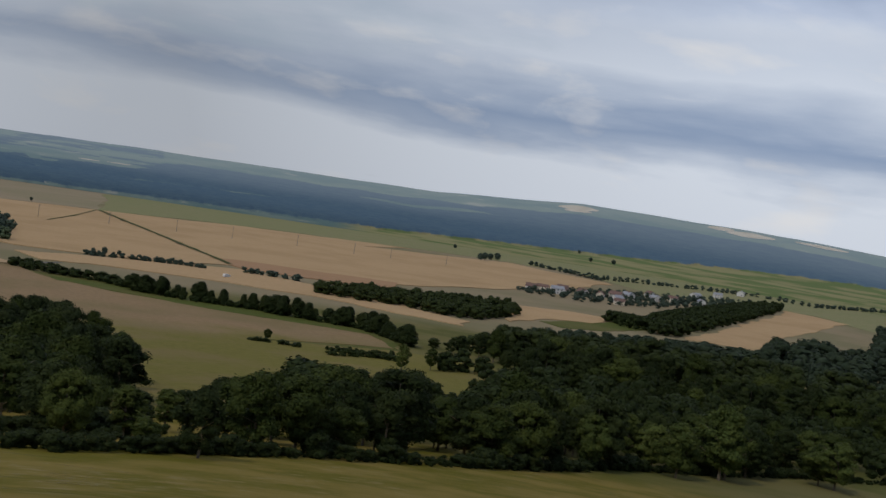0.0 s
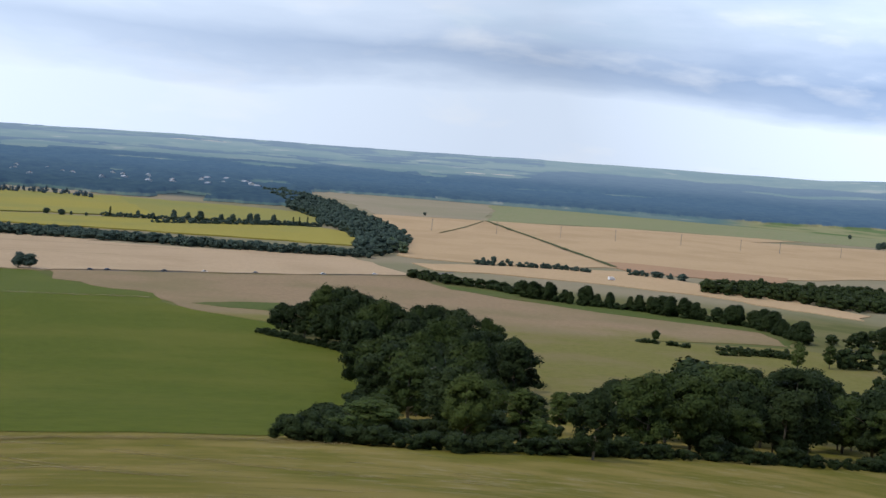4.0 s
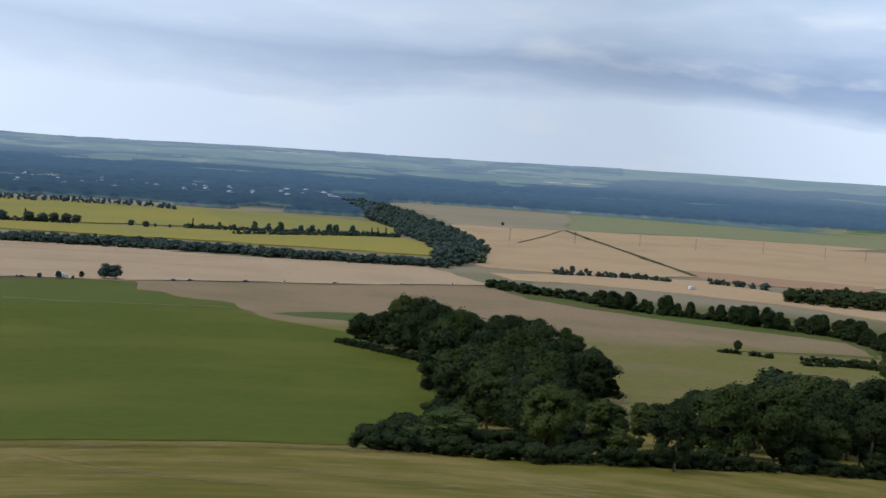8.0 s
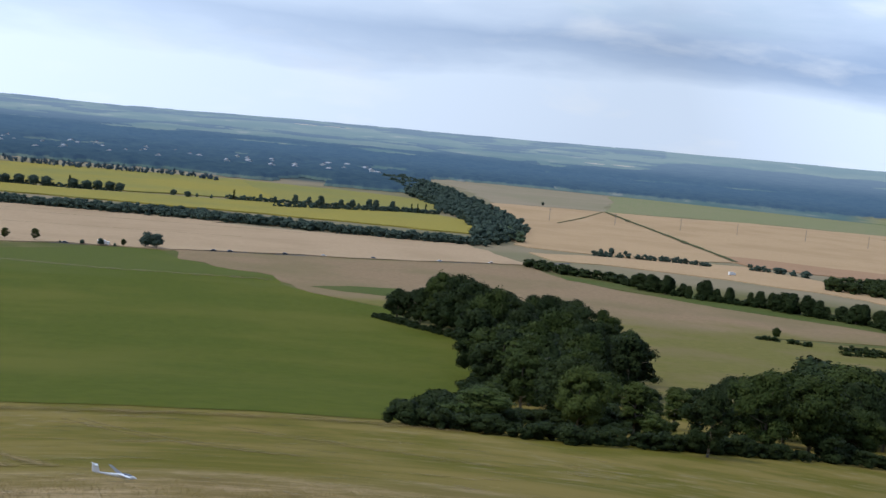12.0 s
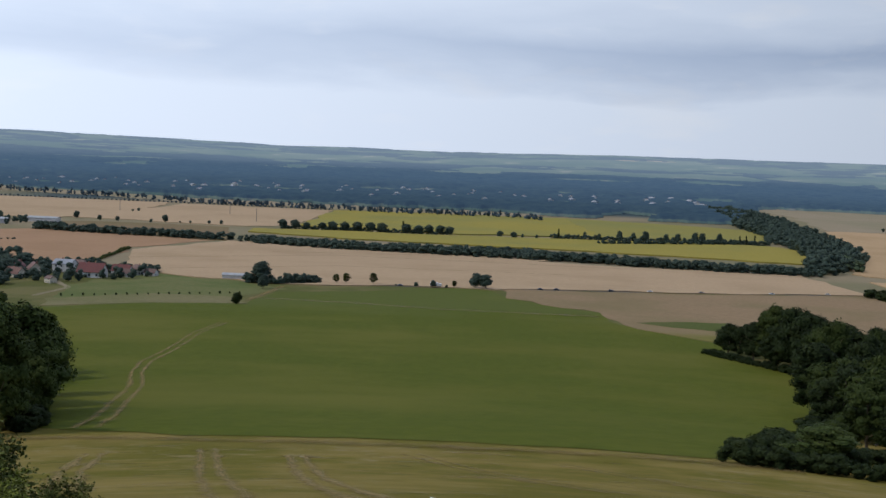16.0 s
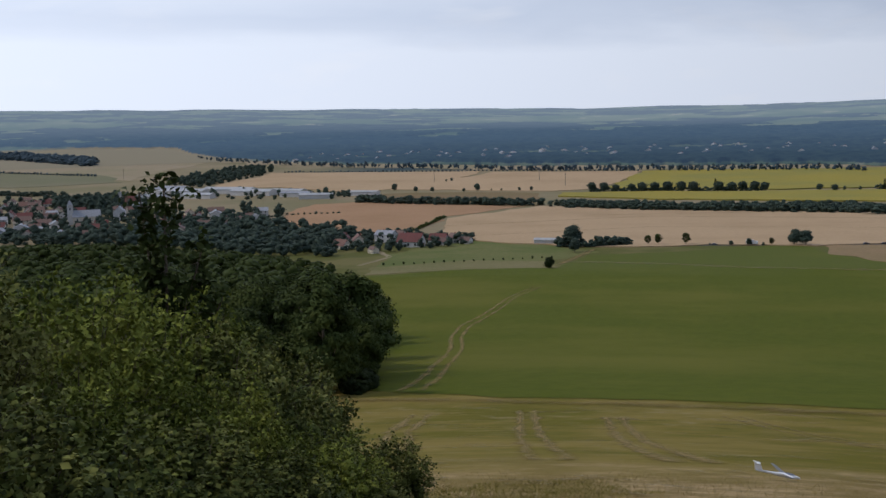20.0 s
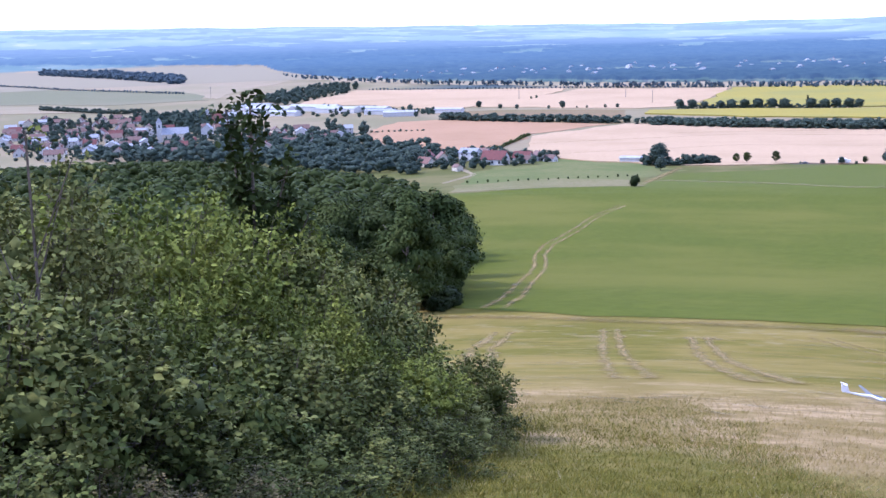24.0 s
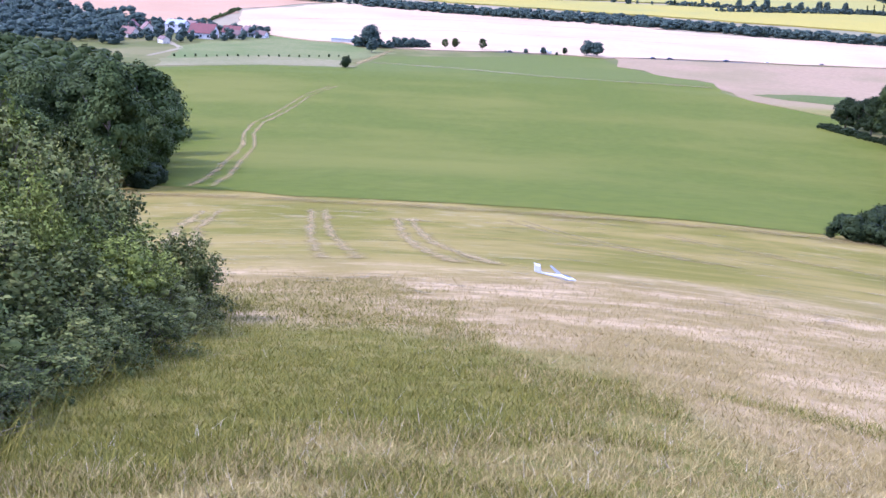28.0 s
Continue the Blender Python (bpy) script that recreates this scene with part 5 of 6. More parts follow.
def house_master(key, w, l, z, rise, wall, roof, chimney=True, storeys=1):
    ob = thing("house", "", "house")
    part("wall", gabled_walls(bmesh.new(), w, l, z, rise), wall, ob)
    rf = part("roof", gable(bmesh.new(), w, l, z, rise), roof, ob)
    if chimney:
        part("chimney", box(bmesh.new(), (0.7, 0.7, 2.0), (w * 0.18, l * 0.2, z + rise * 0.75 + 0.6), 0.05), BRICK, rf)
    for side in (-1, 1):
        for k in range(3):
            for s in range(storeys):
                bm = bmesh.new()
                box(bm, (0.12, 1.1, 1.3), (side * (w / 2 + 0.02), (k - 1) * l * 0.3, 1.6 + s * 2.8))
                part("window", bm, PANE, ob)
        part("window", box(bmesh.new(), (1.1, 0.12, 1.3), (-w * 0.2, side * (l / 2 + 0.02), 1.7)), PANE, ob)
    part("door", box(bmesh.new(), (1.0, 0.14, 2.05), (w * 0.2, -l / 2 - 0.02, 1.0)), DOOR, ob)
    HOUSES[key] = ob
    return ob


def put_house(key, x, y, turn, label, group, scale=1.0):
    ob = copy_thing(HOUSES[key], pose(x, y, land(x, y), 0, 0, turn) @ Matrix.Scale(scale, 4))
    return tagged(ob, label, "house", group)


house_master("red", 9, 13, 3.2, 4.0, WALLS[0], ROOFS[0])
house_master("orange", 8.5, 12, 3.0, 3.8, WALLS[1], ROOFS[1])
house_master("brown", 9, 12, 3.4, 3.6, WALLS[0], ROOFS[2])
house_master("grey", 10, 13, 5.6, 2.6, WALLS[0], ROOFS[3], True, 2)
house_master("cream", 9, 14, 5.4, 3.0, WALLS[1], ROOFS[2], True, 2)
LABELS = {"red": "white house with a dark red tiled roof", "orange": "cream house with an orange tiled roof", "brown": "white house with a brown tiled roof",
          "grey": "white two-storey house with a grey roof", "cream": "cream two-storey house with a brown roof"}
# hamlet by the paddock
HAMLET = [(-169, 838, 80, "red", 1.35), (-196, 876, 75, "grey", 1.1), (-214, 862, 20, "orange", 1.1), (-218, 826, 60, "orange", 1.0), (-153, 862, 80, "red", 1.0), (-142, 866, 30, "brown", 1.0),
          (-148, 846, 85, "brown", 0.8), (-190, 898, 50, "brown", 1.0), (-186, 790, 40, "cream", 0.55), (-230, 880, 10, "red", 1.0), (-132, 858, 70, "brown", 0.7)]
for x, y, turn, key, sc in HAMLET:
    put_house(key, x, y, turn, LABELS[key] + " in the hamlet", "houses of the hamlet", sc)
# the village in the trees
VILLAGE = [(-889, 1397), (-783, 1353), (-763, 1440), (-640, 1430), (-509, 1150), (-467, 1194), (-385, 1176), (-340, 1060), (-360, 980), (-430, 925), (-520, 910), (-600, 900), (-780, 1120)]
PARK = [(-739, 1386), (-651, 1380), (-560, 1205), (-654, 1239)]
r = random.Random(5)
spots = [(x, y) for x, y in fill(VILLAGE, 32, 51) if math.hypot(x + 543, y - 1085) > 32 and math.hypot(x + 529, y - 1129) > 20 and not inside(PARK, x, y)]
for x, y in spots:
    key = r.choice(["red", "orange", "brown", "grey", "cream", "red", "brown", "cream", "grey"])
    put_house(key, x, y, r.choice([20, 25, 110, 115]) + r.uniform(-8, 8), LABELS[key] + " in the village", "houses of the village", r.uniform(0.85, 1.2))
# the village down the valley
for x, y in [(1226, 1012), (1282, 1049), (1297, 1025), (1301, 998), (1343, 1002), (1260, 933), (1387, 1014), (1539, 1084), (1518, 1026), (1690, 1099), (1843, 1154), (2042, 1228), (1210, 1044), (1222, 1034), (1583, 1018), (1255, 1024), (1320, 1012), (1290, 960), (1420, 1040), (1460, 1018)]:
    key = r.choice(["grey", "brown", "grey", "cream"])
    put_house(key, x, y, r.uniform(0, 180), LABELS[key] + " in the valley village", "houses of the valley village", r.uniform(1.0, 1.4))
# pale houses along the edge of the far woods
FARTOWN = [(-760, 2330), (-330, 2290), (60, 2330), (420, 2300), (700, 2280), (830, 2480), (760, 2660), (300, 2780), (-250, 2800), (-800, 2620)]
for x, y in fill(FARTOWN, 92, 63) + [(1349, 2440), (1372, 2425), (-420, 2500), (-520, 2620), (-620, 2560), (-700, 2700)]:
    put_house("grey", x, y, r.uniform(-30, 30), "pale house at the edge of the far woods", "far pale houses", r.uniform(0.8, 1.15))
for ob in HOUSES.values():
    for o in (*ob.children_recursive, ob):
        bpy.data.objects.remove(o)


def hall(x, y, turn, w, l, z, roof, label):
    ob = thing("farm_hall", label, "hall", "halls at the village's edge", at=pose(x, y, land(x, y), 0, 0, turn))
    part("wall", gabled_walls(bmesh.new(), w, l, z, w * 0.12), WALLS[0], ob)
    part("roof", gable(bmesh.new(), w, l, z, w * 0.12, 0.6, 0.3), roof, ob)
    for k in range(3):
        part("gate", box(bmesh.new(), (0.2, 4.2, 3.8), (w / 2 + 0.03, (k - 1) * l * 0.3, 1.9)), ROOFS[3], ob)


for x, y, turn, w, l, z, pale in [(-600, 1478, 75, 22, 70, 6, 1), (-545, 1500, 75, 20, 74, 6, 1), (-500, 1462, 75, 20, 60, 5.5, 1), (-640, 1520, 75, 24, 60, 7, 0), (-455, 1470, 75, 16, 46, 5, 1),
                                  (-395, 1385, 100, 14, 40, 5, 1), (-345, 1430, 80, 12, 36, 4.5, 1), (-430, 1420, 80, 14, 40, 5, 0), (-560, 1420, 75, 16, 50, 5, 1), (-610, 1400, 75, 14, 44, 5, 0)]:
    hall(x, y, turn, w, l, z, ROOF_PALE if pale else ROOFS[3], "long low farm hall with a %s sheet roof" % ("pale" if pale else "grey"))
hall(-52 - 20, 848, 80, 8, 16, 3.2, ROOF_PALE, "small white shed with a flat pale roof by the road")

# church
church = thing("church", "white village church with a grey roof and a square tower", "church", at=pose(-543, 1085, land(-543, 1085), 0, 0, 117))
part("nave", gabled_walls(bmesh.new(), 12, 26, 8, 6), WALLS[1], church)
part("roof", gable(bmesh.new(), 12, 26, 8, 6), ROOFS[3], church)
bm = bmesh.new()
box(bm, (5.4, 5.4, 21), (0, 15.2, 9.0))
part("tower", bm, WALLS[0], church)
bm = bmesh.new()
bmesh.ops.create_cone(bm, cap_ends=True, segments=4, radius1=4.2, radius2=0.1, depth=5, matrix=Matrix.Translation((0, 15.2, 22)) @ Matrix.Rotation(radians(45), 4, "Z"))
part("tower_roof", bm, ROOFS[3], church)
for side in (-1, 1):
    for k in range(4):
        part("window", box(bmesh.new(), (0.2, 1.4, 3.4), (side * 6.02, -9 + k * 6, 4.6), 0.1), PANE, church)
    part("belfry_window", box(bmesh.new(), (0.2, 1.2, 2.4), (side * 2.72, 15.2, 16)), PANE, church)
manor = thing("house", "tall white parish house with a steep roof", "house", at=pose(-529, 1129, land(-529, 1129), 0, 0, 20))
part("wall", gabled_walls(bmesh.new(), 11, 16, 9, 5), WALLS[0], manor)
part("roof", gable(bmesh.new(), 11, 16, 9, 5), ROOFS[3], manor)
for k in range(6):
    part("window", box(bmesh.new(), (0.15, 1.1, 1.6), (5.52, -5 + (k % 3) * 5, 2.5 + (k // 3) * 3.4)), PANE, manor)

# trees among the houses
r = random.Random(6)
mass("garden_trees", [(x + 15, y + 12, r.uniform(8, 14), r.uniform(8, 12)) for x, y in fill(VILLAGE, 34, 52)], MAT["leaf_far_hazed"], "taller trees in the village gardens", 52, CLUMPS_WIDE, category="trees")
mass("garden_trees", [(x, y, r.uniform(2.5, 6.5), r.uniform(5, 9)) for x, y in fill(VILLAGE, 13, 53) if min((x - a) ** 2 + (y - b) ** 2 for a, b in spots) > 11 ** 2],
     MAT["leaf_far_hazed"], "garden trees and bushes between the village houses", 53, CLUMPS_WIDE, category="trees")
mass("garden_trees", [(x, y, r.uniform(9, 16), r.uniform(9, 13)) for x, y in fill(PARK, 11, 65)], MAT["leaf_far_hazed"], "tall dense trees of the village park", 65, CLUMPS, category="trees")
SKIRT = [(-400, 1100), (-345, 1040), (-250, 960), (-225, 905), (-235, 850), (-200, 760), (-276, 780), (-357, 840), (-534, 900), (-560, 950), (-470, 1010)]
mass("garden_trees", [(x, y, r.uniform(3.5, 8.5), r.uniform(6, 9)) for x, y in fill([(-262, 805), (-180, 800), (-138, 828), (-120, 880), (-190, 935), (-262, 915)], 11, 64)], MAT["leaf_far_hazed"], "garden bushes round the hamlet", 64, CLUMPS_WIDE, category="trees")
mass("garden_trees", [(x, y, r.uniform(6, 12), r.uniform(9, 14)) for x, y in fill(SKIRT, 12, 54)], MAT["leaf_far_hazed"], "trees between the wood and the hamlet", 54, CLUMPS_WIDE, category="trees")
mass("garden_trees", [(x, y, r.uniform(4, 10), r.uniform(6, 10)) for x, y in fill([(-650, 1385), (-560, 1370), (-380, 1360), (-330, 1420), (-420, 1500), (-640, 1545)], 27, 66)], MAT["leaf_far_hazed"],
     "trees between the farm halls", 66, CLUMPS_WIDE, "trees")
WESTBELT = [(-723, 1691), (-627, 1607), (-633, 1940), (-668, 2083), (-726, 2092), (-753, 1908)]
mass("hedgerow", [(x, y, r.uniform(5, 8), r.uniform(8, 12)) for x, y in along([(-1015, 1597), (-900, 1530), (-820, 1491), (-811, 1523)], 5)], MAT["leaf_far_hazed"], "dark hedge behind the village roofs", 75, category="hedge")
mass("tree_belt", [(x, y, r.uniform(9, 14), r.uniform(10, 15)) for x, y in fill(WESTBELT, 19, 55)], MAT["leaf_far_hazed"], "dark belt of trees behind the farm halls", 55, category="trees")
BLOCK = [(-1878, 2968), (-1486, 2660), (-1135, 2307), (-1173, 2408), (-1285, 2614), (-1672, 2995), (-1965, 3106)]
mass("tree_belt", [(x, y, r.uniform(10, 15), r.uniform(18, 26)) for x, y in fill(BLOCK, 20, 56)], MAT["leaf_haze"], "dark wood in the pale field beyond the village", 56, category="trees")
mass("hedgerow", [(x, y, r.uniform(1.5, 3), r.uniform(3, 5)) for x, y in along([(-386, 1072), (-367, 1156), (-311, 1173)], 6) + along([(-300, 991), (-269, 1007)], 5)], MAT["leaf_far_hazed"], "low hedge at the corner of the rust-brown field", 67, category="hedge")
mass("hedgerow", [(x, y, r.uniform(3, 6), r.uniform(5, 8)) for x, y in along([(-1750, 2500), (-1330, 2180), (-960, 1960)], 11)], MAT["leaf_haze"], "broken hedge in the fields beyond the village", 57, category="hedge")
mass("hedgerow", [(x, y, r.uniform(2, 4), r.uniform(4, 6)) for x, y in along([(-620, 1985), (-259, 1930), (-14, 1870)], 7)], MAT["leaf_haze"], "low hedge behind the pale wheat", 58, category="hedge")
mass("hedgerow", [(x, y, r.uniform(2, 4), r.uniform(4, 6)) for x, y in along([(-205, 930), (-193, 985), (-190, 1105)], 5)], MAT["leaf_light"], "weedy bank between the rust-brown field and the wheat", 59, category="hedge")
mass("hedgerow", [(x, y + r.uniform(-3, 5), r.uniform(3.5, 8), r.uniform(6, 9)) for x, y in along([(-62, 822), (-40, 820), (-12, 832)], 2.2)], MAT["leaf_far_hazed"], "dark bushes round the roadside shed", 60, category="hedge")
mass("hedgerow", [(x, y, r.uniform(4, 7), r.uniform(5, 8)) for x, y in along([(-240, 935), (-215, 930), (-190, 940)], 5)], MAT["leaf_far_hazed"], "bushes behind the hamlet", 61, category="hedge")
mass("hedgerow", [(x, y + r.uniform(-6, 6), r.uniform(6, 11), r.uniform(9, 14)) for x, y in along([(1690, 1310), (1916, 1288), (2122, 1252), (2148, 1128), (2481, 1138)], 14) + along([(1710, 1484), (1690, 1380), (1668, 1286)], 9)], MAT["leaf_far_hazed"], "broken line of trees across the valley floor", 76, category="hedge")
mass("garden_trees", [(x, y, r.uniform(5, 9), r.uniform(7, 12)) for x, y in fill([(1130, 1010), (1180, 930), (1300, 915), (1650, 1010), (1900, 1120), (1640, 1090), (1300, 1070)], 17, 62)], MAT["leaf_far_hazed"],
     "garden trees of the valley village", 62, category="trees")

# ---- power poles ----
POLE_M = plain("weathered_pole", (0.20, 0.17, 0.14), (0.27, 0.24, 0.20), 4.0, 0.85)
INSULATOR = plain("insulator", (0.35, 0.20, 0.12), (0.40, 0.24, 0.15), 4.0, 0.3)
pole0 = thing("power_pole", "weathered power pole with a cross-arm in the wheat", "pole", "power poles")
part("post", tube(bmesh.new(), (0, 0, -1), (0, 0, 17), 0.42, 0.26, 8), POLE_M, pole0)
part("cross_arm", box(bmesh.new(), (4.4, 0.3, 0.3), (0, 0, 15.8), 0.04), POLE_M, pole0)
part("brace", tube(bmesh.new(), (-1.4, 0, 15.7), (0, 0, 14.2), 0.1, 0.1, 5), POLE_M, pole0)
part("brace", tube(bmesh.new(), (1.4, 0, 15.7), (0, 0, 14.2), 0.1, 0.1, 5), POLE_M, pole0)
for x in (-2.0, 0, 2.0):
    bm = bmesh.new()
    for k in range(3):
        bmesh.ops.create_cone(bm, cap_ends=True, segments=8, radius1=0.2, radius2=0.12, depth=0.22, matrix=Matrix.Translation((x, 0, 16.1 + 0.22 * k)))
    part("insulator", bm, INSULATOR, pole0)
POLES = [(694, 1434), (793, 1433), (890, 1422), (970, 1403), (1070, 1382), (1141, 1336), (1289, 1290), (1200, 1320), (-150, 1667), (-301, 1673), (-105, 1542), (-866, 1872)]
for i, (x, y) in enumerate(POLES):
    m = pose(x, y, land(x, y), 0, 0, 20 + i * 3)
    if i:
        copy_thing(pole0, m)
    else:
        pole0.matrix_basis = m

# ---- vehicles on the road ----
PAINT = {"white": plain("paint_white", (0.78, 0.78, 0.77), (0.72, 0.72, 0.71), 2.0, 0.3), "dark": plain("paint_dark", (0.03, 0.03, 0.035), (0.05, 0.05, 0.055), 2.0, 0.3),
         "silver": plain("paint_silver", (0.5, 0.51, 0.52), (0.46, 0.47, 0.48), 2.0, 0.3)}
RUBBER = plain("rubber", (0.02, 0.02, 0.02), (0.035, 0.035, 0.035), 8.0, 0.8)


def wheels(ob, xs, half, rad):
    for x in xs:
        for s in (-1, 1):
            bm = bmesh.new()
            tube(bm, (x, s * (half - 0.22), rad), (x, s * half, rad), rad, rad, 12)
            w = part("wheel", bm, RUBBER, ob)
            part("rim", tube(bmesh.new(), (x, s * (half - 0.02), rad), (x, s * (half + 0.02), rad), rad * 0.55, rad * 0.5, 8), PAINT["silver"], w)


def car(x, y, turn, paint, label):
    ob = thing("car", label, "car", "cars on the road", at=pose(x, y, land(x, y) + 0.09, 0, 0, turn))
    bm = bmesh.new()
    box(bm, (4.3, 1.75, 0.62), (0, 0, 0.62), 0.14)
    part("body", bm, PAINT[paint], ob)
    bm = bmesh.new()
    r4 = bmesh.ops.create_cube(bm, size=1, matrix=Matrix.Translation((-0.15, 0, 1.17)) @ Matrix.Diagonal((2.5, 1.6, 0.56, 1)))
    for v in bm.verts:
        if v.co.z > 1.2:
            v.co.x = -0.15 + (v.co.x + 0.15) * 0.68
            v.co.y *= 0.86
    part("cabin", bm, PANE, ob)
    part("roof", box(bmesh.new(), (1.66, 1.38, 0.05), (-0.15, 0, 1.47), 0.02), PAINT[paint], ob)
    wheels(ob, (-1.35, 1.35), 0.9, 0.32)
    for s in (-1, 1):
        part("headlight", box(bmesh.new(), (0.08, 0.32, 0.16), (2.14, s * 0.6, 0.72), 0.03), PAINT["silver"], ob)


def truck(x, y, turn, l, label):
    ob = thing("truck", label, "truck", "trucks on the road", at=pose(x, y, land(x, y) + 0.09, 0, 0, turn))
    part("box_body", box(bmesh.new(), (l - 2.4, 2.4, 2.5), (-1.2, 0, 2.15), 0.06), PAINT["white"], ob)
    bm = bmesh.new()
    box(bm, (2.0, 2.3, 2.0), (l / 2 - 1.0, 0, 1.65), 0.2)
    part("cab", bm, PAINT["white"], ob)
    part("windscreen", box(bmesh.new(), (0.06, 2.0, 0.8), (l / 2 + 0.01, 0, 2.1)), PANE, ob)
    part("chassis", box(bmesh.new(), (l - 0.6, 1.2, 0.3), (0, 0, 0.75)), PAINT["dark"], ob)
    wheels(ob, (-l / 2 + 1.2, l / 2 - 1.2), 1.15, 0.48)


for x, y, turn, paint in [(145, 831, 8, "dark"), (157, 833, 8, "dark"), (268, 848, 14, "dark"), (326, 860, 13, "white"), (-40, 829, 0, "white"), (45, 828.5, 0, "dark")]:
    car(x, y, turn, paint, "small %s car on the country road" % paint)
car(198, 839, 8, "dark", "small dark car on the country road")
car(228, 843, 8, "white", "small white car on the country road")
car(375, 873, 12, "white", "small white car at the end of the wheat field")
truck(623, 901, 10, 7.5, "white lorry trailer parked in the stubble")
truck(70, 829, 0, 8, "white van body by the roadside trees")

# ---- the near thicket ----
LEAF_SHRUB = {}


def sprays(width, tall, count, twigs, leaves, size, seed, oval=False):
    """Arching branches from one root, their outer halves set with leafy twigs."""
    rr = np.random.RandomState(seed)
    bm, pts, nrm = bmesh.new(), [], []
    tufts = [(rr.uniform(0, math.tau), rr.uniform(0.1, 1.0)) for _ in range(20)]
    for i in range(count):
        a, h = tufts[i % 20]
        a, h = a + rr.normal(0, 0.26), min(1.0, max(0.1, h + rr.normal(0, 0.13)))
        ring = math.sqrt(1 - (h * 0.93) ** 2) * width * 0.5 * rr.uniform(0.75, 1.12)
        tip = np.array([math.cos(a) * ring, math.sin(a) * ring, h * tall * rr.uniform(0.84, 1.06)])
        root = np.array([tip[0] * 0.25, tip[1] * 0.25, tip[2] * 0.15])
        knee = root * 0.35 + tip * 0.65 + np.array([0, 0, 0.16 * tall])
        curve = [root * (1 - f) ** 2 + knee * 2 * f * (1 - f) + tip * f * f for f in (0, 0.25, 0.5, 0.75, 1.0)]
        for k in range(4):
            tube(bm, curve[k], curve[k + 1], 0.013 - 0.003 * k, 0.010 - 0.003 * k + 0.0008, 4)
        for f in rr.uniform(0.35, 1.0, twigs):
            c = root * (1 - f) ** 2 + knee * 2 * f * (1 - f) + tip * f * f
            d = np.array([math.cos(a), math.sin(a), 0.35]) * 0.6 + rr.normal(0, 0.7, 3)
            d *= rr.uniform(0.22, 0.46) / np.linalg.norm(d)
            if rr.uniform() < 0.3:
                tube(bm, c, c + d, 0.004, 0.002, 3)
            g = rr.uniform(0.05, 1.1, (leaves, 1))
            pts.append(c + d * g + rr.normal(0, 0.035, (leaves, 3)))
            nrm.append(np.tile((d[0] * 0.4, d[1] * 0.4, 0.75), (leaves, 1)) + rr.normal(0, 0.4, (leaves, 3)))
    v, f = leaf_cloud(np.concatenate(pts), np.concatenate(nrm), size, seed, 1.5 if oval else 1.7, 0.5, oval)
    return bm, v, f


def bare_twigs(width, tall, count, seed):
    """Dead forked branches that stick out of the leaves."""
    rr = random.Random(seed)
    bm = bmesh.new()
    for i in range(count):
        a, h = rr.uniform(0, math.tau), rr.uniform(0.1, 1.0)
        ring = math.sqrt(1 - (h * 0.9) ** 2) * width * 0.5
        p = Vector((math.cos(a) * ring * 0.55, math.sin(a) * ring * 0.55, h * tall * 0.55))
        d = Vector((math.cos(a + rr.uniform(-0.9, 0.9)), math.sin(a + rr.uniform(-0.9, 0.9)), rr.uniform(-0.2, 0.8))).normalized()
        rad, step = rr.uniform(0.0030, 0.0060), rr.uniform(0.10, 0.22)
        for k in range(6):
            d = (d + Vector((rr.uniform(-0.55, 0.55), rr.uniform(-0.55, 0.55), rr.uniform(-0.45, 0.35)))).normalized()
            q = p + d * step
            tube(bm, p, q, rad, rad * 0.82, 4)
            if k > 1:
                side = (d + Vector((rr.uniform(-0.9, 0.9), rr.uniform(-0.9, 0.9), rr.uniform(-0.4, 0.6)))).normalized()
                tube(bm, q, q + side * rr.uniform(0.12, 0.32), rad * 0.55, rad * 0.25, 3)
            p, rad = q, rad * 0.82
    m = bpy.data.meshes.new("dead_branch")
    bm.to_mesh(m)
    bm.free()
    m.materials.append(MAT["dead_wood"])
    return m


def shrub_kind(key, count, twigs, leaves, size, mat_name, seed, bare=16, inside=40):
    # drawn 3.4 m high and 3.6 m wide: sprays over a leafy inside
    bm, v, f = sprays(3.6, 3.4, count, twigs, leaves, size, seed, key in ("bramble", "dogwood"))
    st = bpy.data.meshes.new("stems")
    bm.to_mesh(st)
    bm.free()
    st.materials.append(MAT["twig"])
    if inside:
        v2, f2 = crown_data(3.3, 3.1, -0.3, inside, 70, size * 1.2, seed, spread=0.72, core=0.35, shag=1.4, whole=0.0)
        v, f = np.concatenate([v, v2]), np.concatenate([f, f2 + len(v)])
    cr = mesh_of("foliage", v, f)
    cr.materials.append(MAT[mat_name])
    LEAF_SHRUB[key] = (st, cr, bare_twigs(3.6, 3.4, bare, seed + 5))


shrub_kind("hawthorn", 110, 11, 14, 0.050, "leaf_bush", 81, 14)
shrub_kind("bramble", 100, 9, 10, 0.062, "leaf_bramble", 82, 22)
shrub_kind("rose", 110, 11, 14, 0.042, "leaf_rose", 83, 26)
shrub_kind("dogwood", 80, 7, 6, 0.105, "leaf_dogwood", 84, 10, 24)
shrub_kind("weed", 110, 8, 8, 0.042, "leaf_weed", 85, 80, 0)
SHRUB_LABEL = {"hawthorn": "light green leafy hawthorn bush on the slope", "bramble": "tangled dark bramble bush with broad leaves", "rose": "small-leaved wild rose bush in the thicket",
               "dogwood": "dogwood bush with large green leaves", "weed": "dry brown weeds and dead stems under the thicket"}
